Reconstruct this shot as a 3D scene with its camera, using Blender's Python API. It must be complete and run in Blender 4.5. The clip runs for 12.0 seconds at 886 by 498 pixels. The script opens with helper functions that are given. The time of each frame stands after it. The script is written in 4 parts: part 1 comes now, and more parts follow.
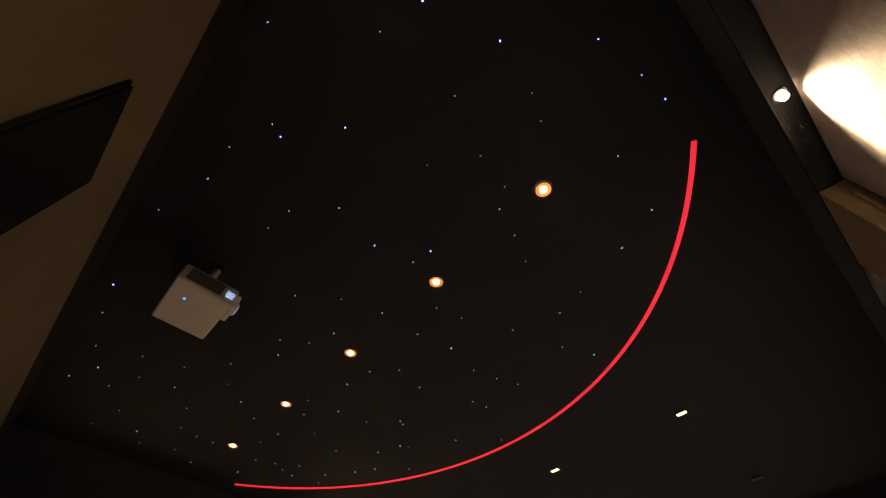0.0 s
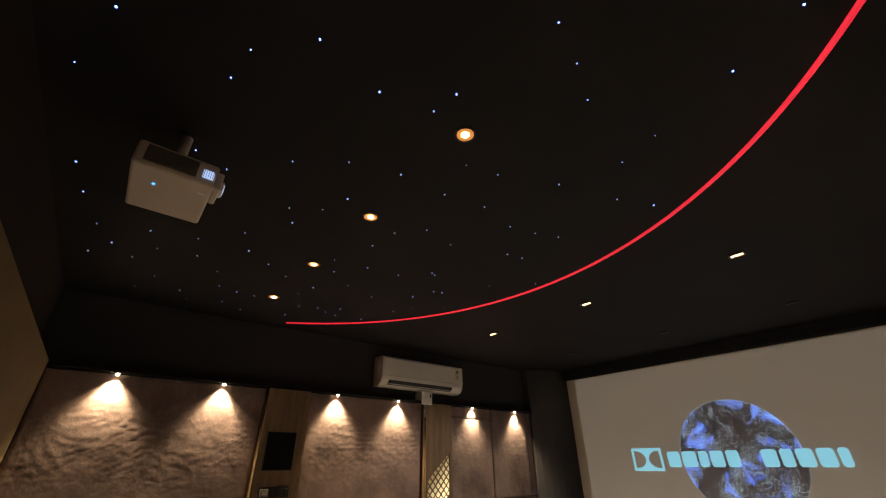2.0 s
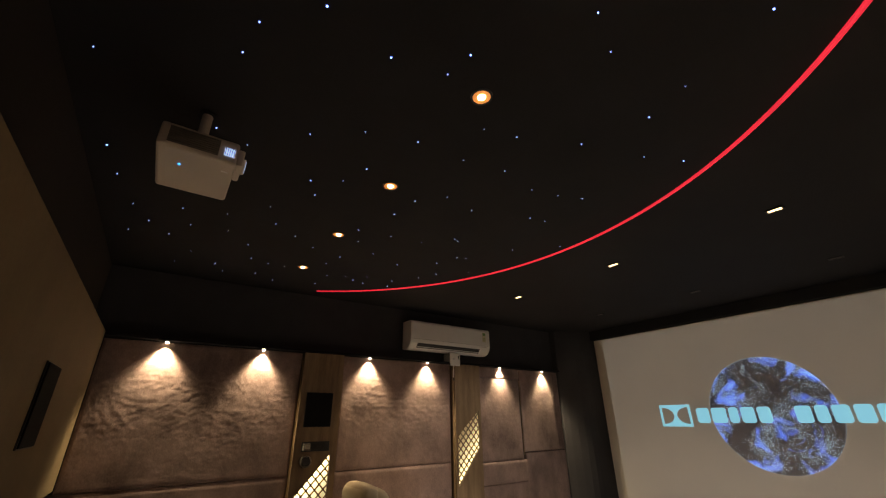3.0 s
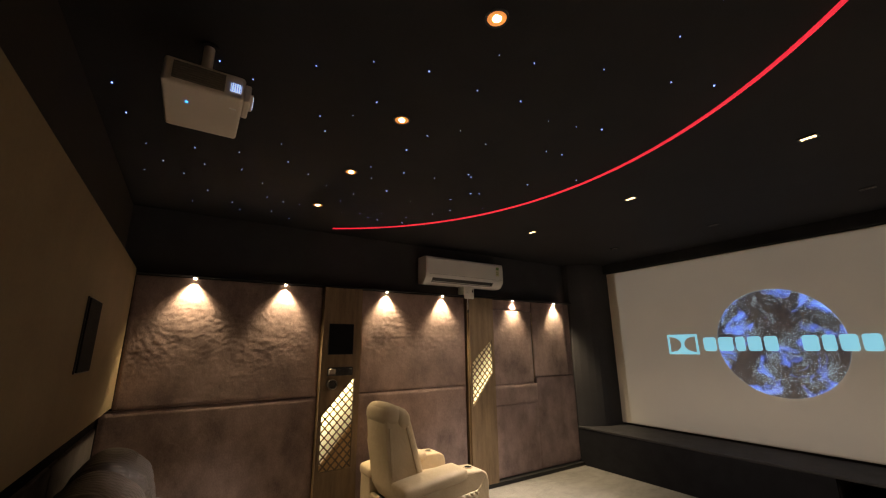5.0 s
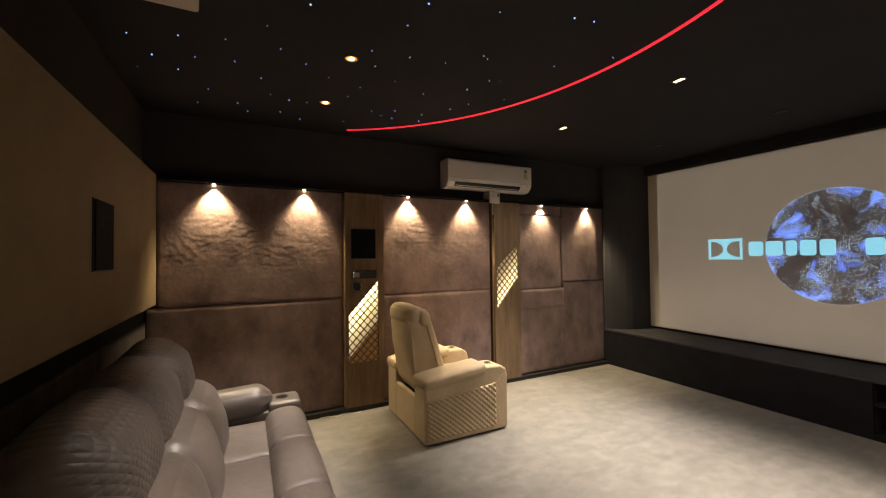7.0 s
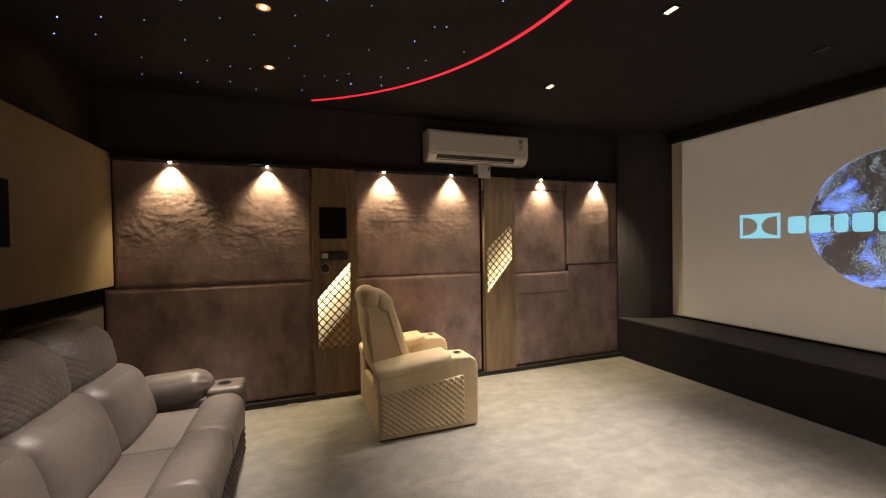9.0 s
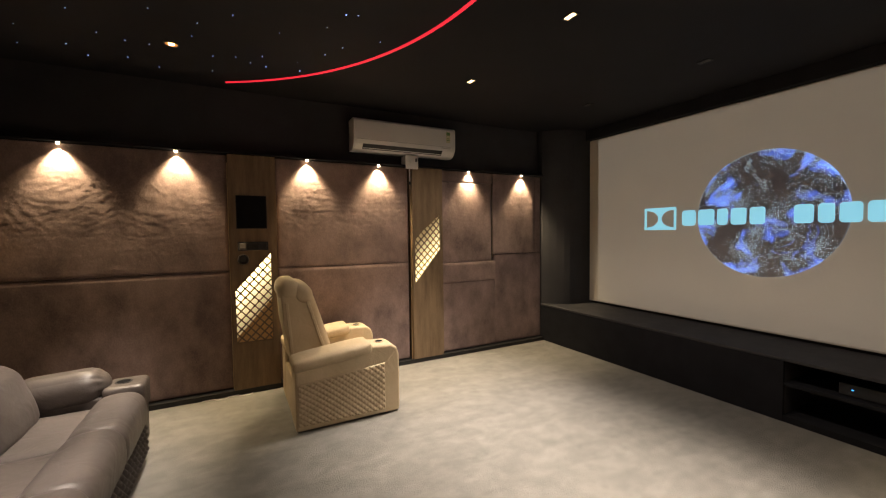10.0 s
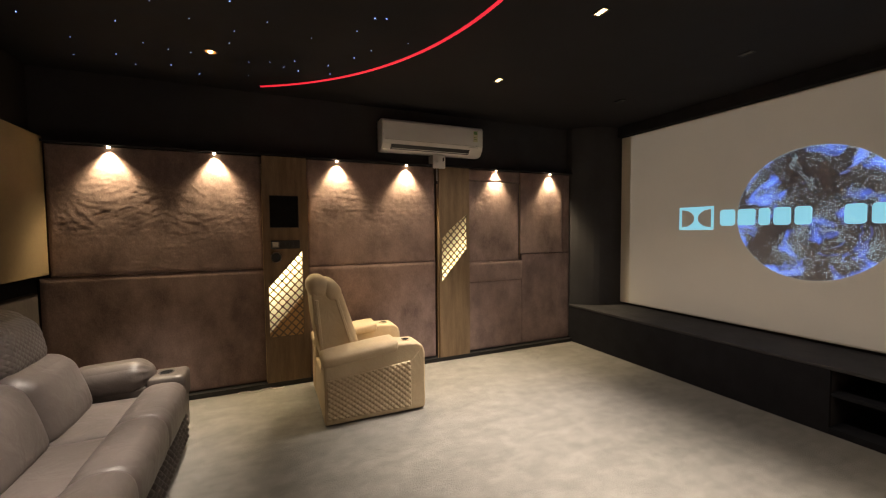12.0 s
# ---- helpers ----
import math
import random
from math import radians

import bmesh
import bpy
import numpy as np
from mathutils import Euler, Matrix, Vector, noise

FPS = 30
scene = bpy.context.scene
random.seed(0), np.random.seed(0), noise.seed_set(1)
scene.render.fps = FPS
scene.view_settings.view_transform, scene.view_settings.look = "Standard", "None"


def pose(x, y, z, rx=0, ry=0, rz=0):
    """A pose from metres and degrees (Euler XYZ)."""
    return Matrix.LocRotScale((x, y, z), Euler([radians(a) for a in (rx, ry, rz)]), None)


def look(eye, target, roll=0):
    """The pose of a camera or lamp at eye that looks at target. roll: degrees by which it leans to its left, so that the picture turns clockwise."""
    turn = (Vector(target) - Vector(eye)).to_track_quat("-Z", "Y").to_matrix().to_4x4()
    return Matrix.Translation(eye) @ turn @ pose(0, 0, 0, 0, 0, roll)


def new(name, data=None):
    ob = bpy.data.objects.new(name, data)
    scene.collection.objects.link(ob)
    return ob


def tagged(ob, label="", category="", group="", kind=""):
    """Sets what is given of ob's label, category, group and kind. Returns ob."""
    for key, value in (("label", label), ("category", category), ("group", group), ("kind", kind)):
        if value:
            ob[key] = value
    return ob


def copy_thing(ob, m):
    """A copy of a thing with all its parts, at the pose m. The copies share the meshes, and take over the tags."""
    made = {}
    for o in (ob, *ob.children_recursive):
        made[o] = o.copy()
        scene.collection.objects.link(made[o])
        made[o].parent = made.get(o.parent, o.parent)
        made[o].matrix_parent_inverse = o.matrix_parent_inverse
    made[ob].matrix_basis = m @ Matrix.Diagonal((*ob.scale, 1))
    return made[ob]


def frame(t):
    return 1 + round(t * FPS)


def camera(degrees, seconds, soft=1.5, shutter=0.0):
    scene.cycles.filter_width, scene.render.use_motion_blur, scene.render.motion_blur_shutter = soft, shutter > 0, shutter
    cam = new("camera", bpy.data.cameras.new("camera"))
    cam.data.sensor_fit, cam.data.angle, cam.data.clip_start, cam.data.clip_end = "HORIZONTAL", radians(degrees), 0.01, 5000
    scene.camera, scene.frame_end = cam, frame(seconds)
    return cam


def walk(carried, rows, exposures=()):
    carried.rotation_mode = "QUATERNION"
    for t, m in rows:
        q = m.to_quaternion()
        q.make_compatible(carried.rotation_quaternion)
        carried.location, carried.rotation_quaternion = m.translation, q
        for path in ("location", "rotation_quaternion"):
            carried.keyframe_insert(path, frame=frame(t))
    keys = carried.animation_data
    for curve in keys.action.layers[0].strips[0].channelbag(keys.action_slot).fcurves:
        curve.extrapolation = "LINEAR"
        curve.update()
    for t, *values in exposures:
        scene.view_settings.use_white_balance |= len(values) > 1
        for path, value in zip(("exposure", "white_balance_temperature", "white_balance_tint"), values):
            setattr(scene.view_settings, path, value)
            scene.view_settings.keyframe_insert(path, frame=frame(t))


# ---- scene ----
cam = camera(97.0, 12.0, 1.2)
PATH = [
    (0, (-1.148, 0.315, 1.178), (-0.353, 1.154, 2.81), -0.4),
    (0.5, (-1.076, 0.388, 1.202), (-0.22, 1.3, 2.763), -0.3),
    (1, (-1.012, 0.475, 1.396), (-0.05, 1.536, 2.792), -0.4),
    (1.5, (-1.025, 0.515, 1.574), (0.036, 1.754, 2.732), -0.3),
    (2, (-1.059, 0.466, 1.63), (0.041, 1.833, 2.589), -0.5),
    (2.5, (-1.046, 0.445, 1.64), (0.021, 1.91, 2.484), -0.4),
    (4.5, (-1.053, 0.438, 1.641), (-0.034, 2.011, 2.339), -0.6),
    (5, (-1.053, 0.434, 1.642), (-0.014, 2.071, 2.13), -0.6),
    (5.5, (-1.044, 0.431, 1.636), (-0.012, 2.118, 1.933), -0.4),
    (6, (-1.018, 0.435, 1.641), (-0.022, 2.166, 1.758), -0.5),
    (6.5, (-0.958, 0.451, 1.619), (0.01, 2.2, 1.675), -0.5),
    (8.5, (-0.188, 0.607, 1.532), (0.483, 2.491, 1.537), -1.0),
    (9, (-0.025, 0.543, 1.525), (0.663, 2.421, 1.495), -0.9),
    (9.5, (0.111, 0.455, 1.519), (0.955, 2.267, 1.455), -0.8),
    (10, (0.16, 0.401, 1.524), (1.09, 2.17, 1.44), -0.7),
    (10.5, (0.142, 0.402, 1.543), (1.064, 2.173, 1.438), -0.6),
    (11, (0.146, 0.388, 1.531), (0.989, 2.199, 1.432), -0.6),
    (11.5, (0.157, 0.384, 1.518), (0.952, 2.217, 1.429), -0.7),
    (12, (0.163, 0.387, 1.539), (0.967, 2.216, 1.446), -0.5),
]
EXPOSURES = [(0, 0.05), (2.5, -0.05), (4.5, -0.02), (5.5, 0.10), (6.5, 0.20), (8.5, 0.20), (9.5, 0.15), (10.5, 0.12), (12, 0.10)]
walk(cam, [(t, look(eye, target, roll)) for t, eye, target, roll in PATH], EXPOSURES)


# ---------- world ----------
world = bpy.data.worlds.new("dark_room")
scene.world = world
world.use_nodes = True
world.node_tree.nodes["Background"].inputs[0].default_value = (0.01, 0.01, 0.012, 1)
world.node_tree.nodes["Background"].inputs[1].default_value = 0.05

WARM = (1.0, 0.86, 0.735)
AMBER = (1.0, 0.765, 0.46)
P_SPOT, P_DOWN, P_WALL, P_BEAM = 540.0, 310.0, 84.0, 4.0

# ---------- materials ----------


def material(name, c1, c2=None, scale=6.0, fine=90.0, rough=0.7, bump=0.1, metal=0.0, spec=0.5,
             stretch=(1, 1, 1), relief=0.0, relief_scale=5.0, sheen=0.0, rand=0.0, grain=0.35):
    m = bpy.data.materials.new(name)
    m.use_nodes = True
    nt = m.node_tree
    n, l = nt.nodes, nt.links
    b = n["Principled BSDF"]
    c2 = c2 or tuple(v * 0.75 for v in c1)
    co = n.new("ShaderNodeTexCoord")
    mp = n.new("ShaderNodeMapping")
    mp.inputs["Scale"].default_value = stretch
    l.new(co.outputs["Object"], mp.inputs[0])
    big = n.new("ShaderNodeTexNoise")
    big.inputs["Scale"].default_value = scale
    big.inputs["Detail"].default_value = 6
    big.inputs["Roughness"].default_value = 0.6
    small = n.new("ShaderNodeTexNoise")
    small.inputs["Scale"].default_value = fine
    small.inputs["Detail"].default_value = 3
    l.new(mp.outputs[0], big.inputs["Vector"])
    l.new(mp.outputs[0], small.inputs["Vector"])
    add = n.new("ShaderNodeMath")
    add.operation = "MULTIPLY_ADD"
    l.new(small.outputs["Fac"], add.inputs[0])
    add.inputs[1].default_value = grain
    l.new(big.outputs["Fac"], add.inputs[2])
    ramp = n.new("ShaderNodeValToRGB")
    ramp.color_ramp.elements[0].position, ramp.color_ramp.elements[1].position = 0.48, 0.88
    ramp.color_ramp.elements[0].color, ramp.color_ramp.elements[1].color = (*c2, 1), (*c1, 1)
    even = n.new("ShaderNodeMath")
    even.operation = "MULTIPLY"
    l.new(add.outputs[0], even.inputs[0])
    even.inputs[1].default_value = 0.675 / (0.5 + 0.5 * grain)
    l.new(even.outputs[0], ramp.inputs[0])
    out = ramp.outputs[0]
    if rand:
        info = n.new("ShaderNodeObjectInfo")
        hsv = n.new("ShaderNodeHueSaturation")
        mr = n.new("ShaderNodeMapRange")
        mr.inputs["To Min"].default_value, mr.inputs["To Max"].default_value = 1 - rand, 1 + rand
        l.new(info.outputs["Random"], mr.inputs["Value"])
        l.new(mr.outputs[0], hsv.inputs["Value"])
        l.new(out, hsv.inputs["Color"])
        out = hsv.outputs[0]
    l.new(out, b.inputs["Base Color"])
    b.inputs["Roughness"].default_value = rough
    b.inputs["Metallic"].default_value = metal
    b.inputs["Specular IOR Level"].default_value = spec
    b.inputs["Sheen Weight"].default_value = sheen
    bp = n.new("ShaderNodeBump")
    bp.inputs["Strength"].default_value = bump
    bp.inputs["Distance"].default_value = 0.01
    l.new(add.outputs[0], bp.inputs["Height"])
    last = bp
    if relief:
        w = n.new("ShaderNodeTexNoise")
        w.inputs["Scale"].default_value = relief_scale
        w.inputs["Detail"].default_value = 4
        w.inputs["Distortion"].default_value = 1.5
        l.new(mp.outputs[0], w.inputs["Vector"])
        b2 = n.new("ShaderNodeBump")
        b2.inputs["Strength"].default_value = relief
        b2.inputs["Distance"].default_value = 0.03
        l.new(w.outputs["Fac"], b2.inputs["Height"])
        l.new(bp.outputs[0], b2.inputs["Normal"])
        last = b2
    l.new(last.outputs[0], b.inputs["Normal"])
    return m


def glow(name, color, strength):
    m = bpy.data.materials.new(name)
    m.use_nodes = True
    b = m.node_tree.nodes["Principled BSDF"]
    b.inputs["Base Color"].default_value = (*color, 1)
    b.inputs["Emission Color"].default_value = (*color, 1)
    b.inputs["Emission Strength"].default_value = strength
    b.inputs["Roughness"].default_value = 0.5
    return m


M_BLACK = material("black_paint", (0.046, 0.045, 0.048), (0.036, 0.035, 0.037), 3, 60, 0.85, 0.05, spec=0.3)
M_CEIL = material("ceiling_paint", (0.018, 0.0175, 0.0195), (0.014, 0.0135, 0.0155), 2.5, 80, 0.8, 0.04, spec=0.25)
M_SUEDE = material("brown_suede", (0.340, 0.243, 0.216), (0.148, 0.104, 0.092), 3.2, 80, 0.92, 0.16, spec=0.15,
                   relief=0.06, relief_scale=9, stretch=(1.2, 1, 0.8), sheen=0.15, rand=0.05, grain=0.3)
M_WESTLOW = material("dark_wall_cloth", (0.080, 0.067, 0.060), (0.040, 0.033, 0.029), 3.0, 60, 0.9, 0.2, spec=0.2, relief=0.1, stretch=(1, 2.5, 0.7))
M_WOOD = material("oak_veneer", (0.255, 0.176, 0.102), (0.150, 0.101, 0.058), 3.5, 40, 0.55, 0.08, stretch=(6, 6, 0.6), spec=0.35)
M_PANEL = material("beige_panel", (0.190, 0.138, 0.073), (0.150, 0.108, 0.057), 2.0, 60, 0.75, 0.05, spec=0.3)
M_WESTUP = material("brown_paint", (0.024, 0.018, 0.014), (0.018, 0.014, 0.011), 2.0, 60, 0.85, 0.05, spec=0.3)
M_CARPET = material("grey_carpet", (0.262, 0.247, 0.222), (0.178, 0.170, 0.154), 9.0, 150, 0.97, 1.0, spec=0.1, sheen=0.1, grain=1.0)
M_STAGE = material("black_carpet", (0.060, 0.059, 0.061), (0.042, 0.041, 0.043), 5, 200, 0.95, 0.5, spec=0.15)
M_VELVET = material("black_velvet", (0.020, 0.020, 0.023), (0.014, 0.014, 0.016), 6, 200, 0.97, 0.3, spec=0.1)
M_SCREEN = material("screen_paint_lit", (0.66, 0.60, 0.50), (0.63, 0.57, 0.475), 1.5, 60, 0.8, 0.02, spec=0.2)
# The same paint for the margin, without the projected light added as glow.
M_SCREEN_UNLIT = material("screen_paint_unlit", (0.66, 0.60, 0.50), (0.63, 0.57, 0.475), 2, 60, 0.7, 0.02, spec=0.3)
M_CREAM = material("cream_leatherette", (0.545, 0.437, 0.288), (0.47, 0.37, 0.235), 5, 130, 0.55, 0.12, spec=0.35, relief=0.17, relief_scale=9)
M_GREY = material("grey_leather", (0.118, 0.099, 0.090), (0.082, 0.068, 0.061), 5, 150, 0.43, 0.15, spec=0.55, relief=0.22, relief_scale=6)
M_HEAD = material("embossed_grey_leather", (0.115, 0.098, 0.090), (0.082, 0.070, 0.064), 5, 120, 0.46, 0.2, spec=0.55, relief=0.12,
                  relief_scale=6)
M_WHITE = material("white_plastic", (0.78, 0.76, 0.72), (0.74, 0.72, 0.68), 3, 60, 0.4, 0.02)
M_PROJ = material("projector_shell", (0.62, 0.55, 0.46), (0.58, 0.51, 0.43), 4, 120, 0.5, 0.05)
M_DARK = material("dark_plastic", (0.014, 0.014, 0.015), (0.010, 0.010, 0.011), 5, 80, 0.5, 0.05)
# Speaker cloth; its near-black also paints the shade in recesses and cup hollows.
M_CLOTH_SHADE = material("speaker_cloth_and_shade", (0.010, 0.010, 0.011), (0.007, 0.007, 0.008), 30, 300, 0.95, 0.3, spec=0.1)
M_VENT = material("vent_grey", (0.16, 0.14, 0.12), (0.11, 0.10, 0.085), 10, 120, 0.6, 0.1)
M_STEEL = material("brushed_steel", (0.55, 0.52, 0.48), (0.4, 0.38, 0.35), 8, 100, 0.35, 0.05, metal=1.0)
M_LABEL = material("label_yellow", (0.66, 0.62, 0.40), (0.6, 0.56, 0.36), 8, 80, 0.6, 0.02)
M_LABEL2 = material("label_green", (0.16, 0.30, 0.10), (0.13, 0.26, 0.09), 8, 80, 0.6, 0.02)
M_ROD = material("rod_brass", (0.55, 0.42, 0.25), (0.45, 0.33, 0.18), 8, 80, 0.35, 0.05, metal=1.0)
M_BULB = glow("warm_bulb", (1.0, 0.78, 0.48), 40)
# Weak amber glow that stands for the halo round a downlight bulb.
M_HALO = glow("amber_halo", (1.0, 0.36, 0.08), 0.6)
M_BULBW = glow("wall_bulb", (1.0, 0.80, 0.50), 14)
M_CHIP = glow("spot_chip", (1.0, 0.66, 0.34), 4.5)
M_STRIP = glow("led_red", (1.0, 0.03, 0.06), 0.75)
M_STAR = glow("star_fibre", (0.20, 0.30, 1.0), 5.0)
M_BLUE = glow("blue_led", (0.05, 0.35, 1.0), 2.5)
M_LENS = glow("lens_light", (0.45, 0.60, 1.0), 1.1)
# Light leaking from the diffuser onto the backing, painted as a faint glow.
M_LEAK = glow("amber_leak_glow", (0.55, 0.31, 0.11), 0.05)
M_LOGO = glow("projected_cyan", (0.28, 0.68, 0.86), 0.75)


def brushed(m, amount):
    """Swept pile: patches with fairly firm edges, drawn out one way, where the carpet leans differently."""
    n, l = m.node_tree.nodes, m.node_tree.links
    b = n["Principled BSDF"]
    before = b.inputs["Base Color"].links[0].from_socket
    co = n.new("ShaderNodeTexCoord")
    last = before
    for turn, size, k in ((35, (1.8, 4.2, 1), 1.0), (-50, (3.2, 9.5, 1), 0.7)):
        mp = n.new("ShaderNodeMapping")
        mp.inputs["Rotation"].default_value = (0, 0, radians(turn))
        mp.inputs["Scale"].default_value = size
        l.new(co.outputs["Object"], mp.inputs[0])
        w = n.new("ShaderNodeTexNoise")
        w.inputs["Scale"].default_value = 1.0
        w.inputs["Detail"].default_value = 5
        w.inputs["Roughness"].default_value = 0.62
        l.new(mp.outputs[0], w.inputs["Vector"])
        mr = n.new("ShaderNodeMapRange")
        mr.inputs["From Min"].default_value, mr.inputs["From Max"].default_value = 0.44, 0.56
        mr.inputs["To Min"].default_value, mr.inputs["To Max"].default_value = 1 - amount * k, 1 + amount * k
        l.new(w.outputs["Fac"], mr.inputs["Value"])
        hsv = n.new("ShaderNodeHueSaturation")
        l.new(mr.outputs[0], hsv.inputs["Value"])
        l.new(last, hsv.inputs["Color"])
        last = hsv.outputs[0]
    l.new(last, b.inputs["Base Color"])


def lattice_light(name, z_hot, z_far, hot, far):
    """A backlit diffuser, brightest next to the strip of LEDs along its slanted edge."""
    m = bpy.data.materials.new(name)
    m.use_nodes = True
    nt = m.node_tree
    b = nt.nodes["Principled BSDF"]
    co = nt.nodes.new("ShaderNodeTexCoord")
    sep = nt.nodes.new("ShaderNodeSeparateXYZ")
    nt.links.new(co.outputs["Object"], sep.inputs[0])
    f = nt.nodes.new("ShaderNodeMath")
    f.operation = "MULTIPLY_ADD"
    nt.links.new(sep.outputs["X"], f.inputs[0])
    f.inputs[1].default_value = -1.15
    nt.links.new(sep.outputs["Z"], f.inputs[2])
    mr = nt.nodes.new("ShaderNodeMapRange")
    mr.inputs["From Min"].default_value, mr.inputs["From Max"].default_value = z_far, z_hot
    mr.inputs["To Min"].default_value, mr.inputs["To Max"].default_value = 0, 1
    nt.links.new(f.outputs[0], mr.inputs[0])
    po = nt.nodes.new("ShaderNodeMath")
    po.operation = "POWER"
    nt.links.new(mr.outputs[0], po.inputs[0])
    po.inputs[1].default_value = 2.0
    m2 = nt.nodes.new("ShaderNodeMapRange")
    m2.inputs["To Min"].default_value, m2.inputs["To Max"].default_value = far, hot
    nt.links.new(po.outputs[0], m2.inputs[0])
    b.inputs["Base Color"].default_value = (0.75, 0.6, 0.3, 1)
    b.inputs["Emission Color"].default_value = (1.0, 0.79, 0.41, 1)
    nt.links.new(m2.outputs[0], b.inputs["Emission Strength"])
    return m


def stitch(m, pitch, depth):
    """Diamond quilting: two crossing sets of soft ridges over the leather."""
    n, l = m.node_tree.nodes, m.node_tree.links
    b = n["Principled BSDF"]
    before = b.inputs["Normal"].links[0].from_socket
    co = n.new("ShaderNodeTexCoord")
    waves = []
    for turn in (50, -50):
        mp = n.new("ShaderNodeMapping")
        mp.inputs["Rotation"].default_value = (math.radians(turn), 0, 0)
        l.new(co.outputs["Object"], mp.inputs[0])
        w = n.new("ShaderNodeTexWave")
        w.bands_direction = "Y"
        w.inputs["Scale"].default_value = math.pi / 10 / pitch
        w.inputs["Distortion"].default_value = 0.6
        w.inputs["Detail Scale"].default_value = 0.6
        l.new(mp.outputs[0], w.inputs["Vector"])
        p = n.new("ShaderNodeMath")
        p.operation = "POWER"
        l.new(w.outputs["Fac"], p.inputs[0])
        p.inputs[1].default_value = 0.5
        waves.append(p)
    h = n.new("ShaderNodeMath")
    h.operation = "MULTIPLY"
    l.new(waves[0].outputs[0], h.inputs[0])
    l.new(waves[1].outputs[0], h.inputs[1])
    bp = n.new("ShaderNodeBump")
    bp.inputs["Strength"].default_value = 0.9
    bp.inputs["Distance"].default_value = depth
    l.new(h.outputs[0], bp.inputs["Height"])
    l.new(before, bp.inputs["Normal"])
    l.new(bp.outputs[0], b.inputs["Normal"])


brushed(M_CARPET, 0.055)
stitch(M_HEAD, 0.028, 0.0035)


def globe_picture():
    """The projected globe: blue clouds and many white points of light on screen paint darkened for missing projected
    light.
    """
    m = bpy.data.materials.new("projected_globe")
    m.use_nodes = True
    nt = m.node_tree
    n, l = nt.nodes, nt.links
    b = n["Principled BSDF"]
    # Darker than the screen paint: the projected grey missing here, put into the colour.
    b.inputs["Base Color"].default_value = (0.36, 0.33, 0.30, 1)
    b.inputs["Roughness"].default_value = 0.8
    co = n.new("ShaderNodeTexCoord")
    clouds = n.new("ShaderNodeTexNoise")
    clouds.inputs["Scale"].default_value = 4.0
    clouds.inputs["Detail"].default_value = 7
    clouds.inputs["Distortion"].default_value = 0.8
    l.new(co.outputs["Object"], clouds.inputs["Vector"])
    cr = n.new("ShaderNodeValToRGB")
    e = cr.color_ramp.elements
    e[0].position, e[0].color = 0.545, (0.001, 0.002, 0.006, 1)
    e[1].position, e[1].color = 0.84, (0.22, 0.50, 1.0, 1)
    mid = e.new(0.67)
    mid.color = (0.04, 0.11, 0.52, 1)
    l.new(clouds.outputs["Fac"], cr.inputs[0])
    dots = n.new("ShaderNodeTexVoronoi")
    dots.inputs["Scale"].default_value = 74
    dots.voronoi_dimensions = "2D"
    sep = n.new("ShaderNodeSeparateXYZ")
    com = n.new("ShaderNodeCombineXYZ")
    l.new(co.outputs["Object"], sep.inputs[0])
    l.new(sep.outputs["Y"], com.inputs["X"])
    l.new(sep.outputs["Z"], com.inputs["Y"])
    l.new(com.outputs[0], dots.inputs["Vector"])
    dr = n.new("ShaderNodeMapRange")
    dr.inputs["From Min"].default_value, dr.inputs["From Max"].default_value = 0.26, 0.08
    l.new(dots.outputs["Distance"], dr.inputs[0])
    pick = n.new("ShaderNodeSeparateColor")
    l.new(dots.outputs["Color"], pick.inputs[0])
    mask = n.new("ShaderNodeTexNoise")
    mask.inputs["Scale"].default_value = 4
    mask.inputs["Detail"].default_value = 4
    l.new(co.outputs["Object"], mask.inputs["Vector"])
    sum_ = n.new("ShaderNodeMath")
    sum_.operation = "MULTIPLY_ADD"
    l.new(mask.outputs["Fac"], sum_.inputs[0])
    sum_.inputs[1].default_value = 3.0
    l.new(pick.outputs[0], sum_.inputs[2])
    mk = n.new("ShaderNodeMapRange")
    mk.inputs["From Min"].default_value, mk.inputs["From Max"].default_value = 2.03, 2.3
    l.new(sum_.outputs[0], mk.inputs[0])
    mu = n.new("ShaderNodeMath")
    mu.operation = "MULTIPLY"
    l.new(dr.outputs[0], mu.inputs[0])
    l.new(mk.outputs[0], mu.inputs[1])
    far = n.new("ShaderNodeVectorMath")
    far.operation = "LENGTH"
    l.new(com.outputs[0], far.inputs[0])
    rim = n.new("ShaderNodeMapRange")
    rim.inputs["From Min"].default_value, rim.inputs["From Max"].default_value = 0.535, 0.60
    rim.inputs["To Max"].default_value = 0.07
    l.new(far.outputs["Value"], rim.inputs[0])
    lift = n.new("ShaderNodeMath")
    l.new(clouds.outputs["Fac"], lift.inputs[0])
    l.new(rim.outputs[0], lift.inputs[1])
    l.new(lift.outputs[0], cr.inputs[0])
    # bright threads: narrow bands where a second noise crosses its middle
    thread = n.new("ShaderNodeTexNoise")
    thread.inputs["Scale"].default_value = 3.4
    thread.inputs["Detail"].default_value = 5
    thread.inputs["Distortion"].default_value = 1.2
    l.new(co.outputs["Object"], thread.inputs["Vector"])
    off = n.new("ShaderNodeMath")
    off.operation = "SUBTRACT"
    l.new(thread.outputs["Fac"], off.inputs[0])
    off.inputs[1].default_value = 0.56
    size = n.new("ShaderNodeMath")
    size.operation = "ABSOLUTE"
    l.new(off.outputs[0], size.inputs[0])
    line = n.new("ShaderNodeMapRange")
    line.inputs["From Min"].default_value, line.inputs["From Max"].default_value = 0.010, 0.0
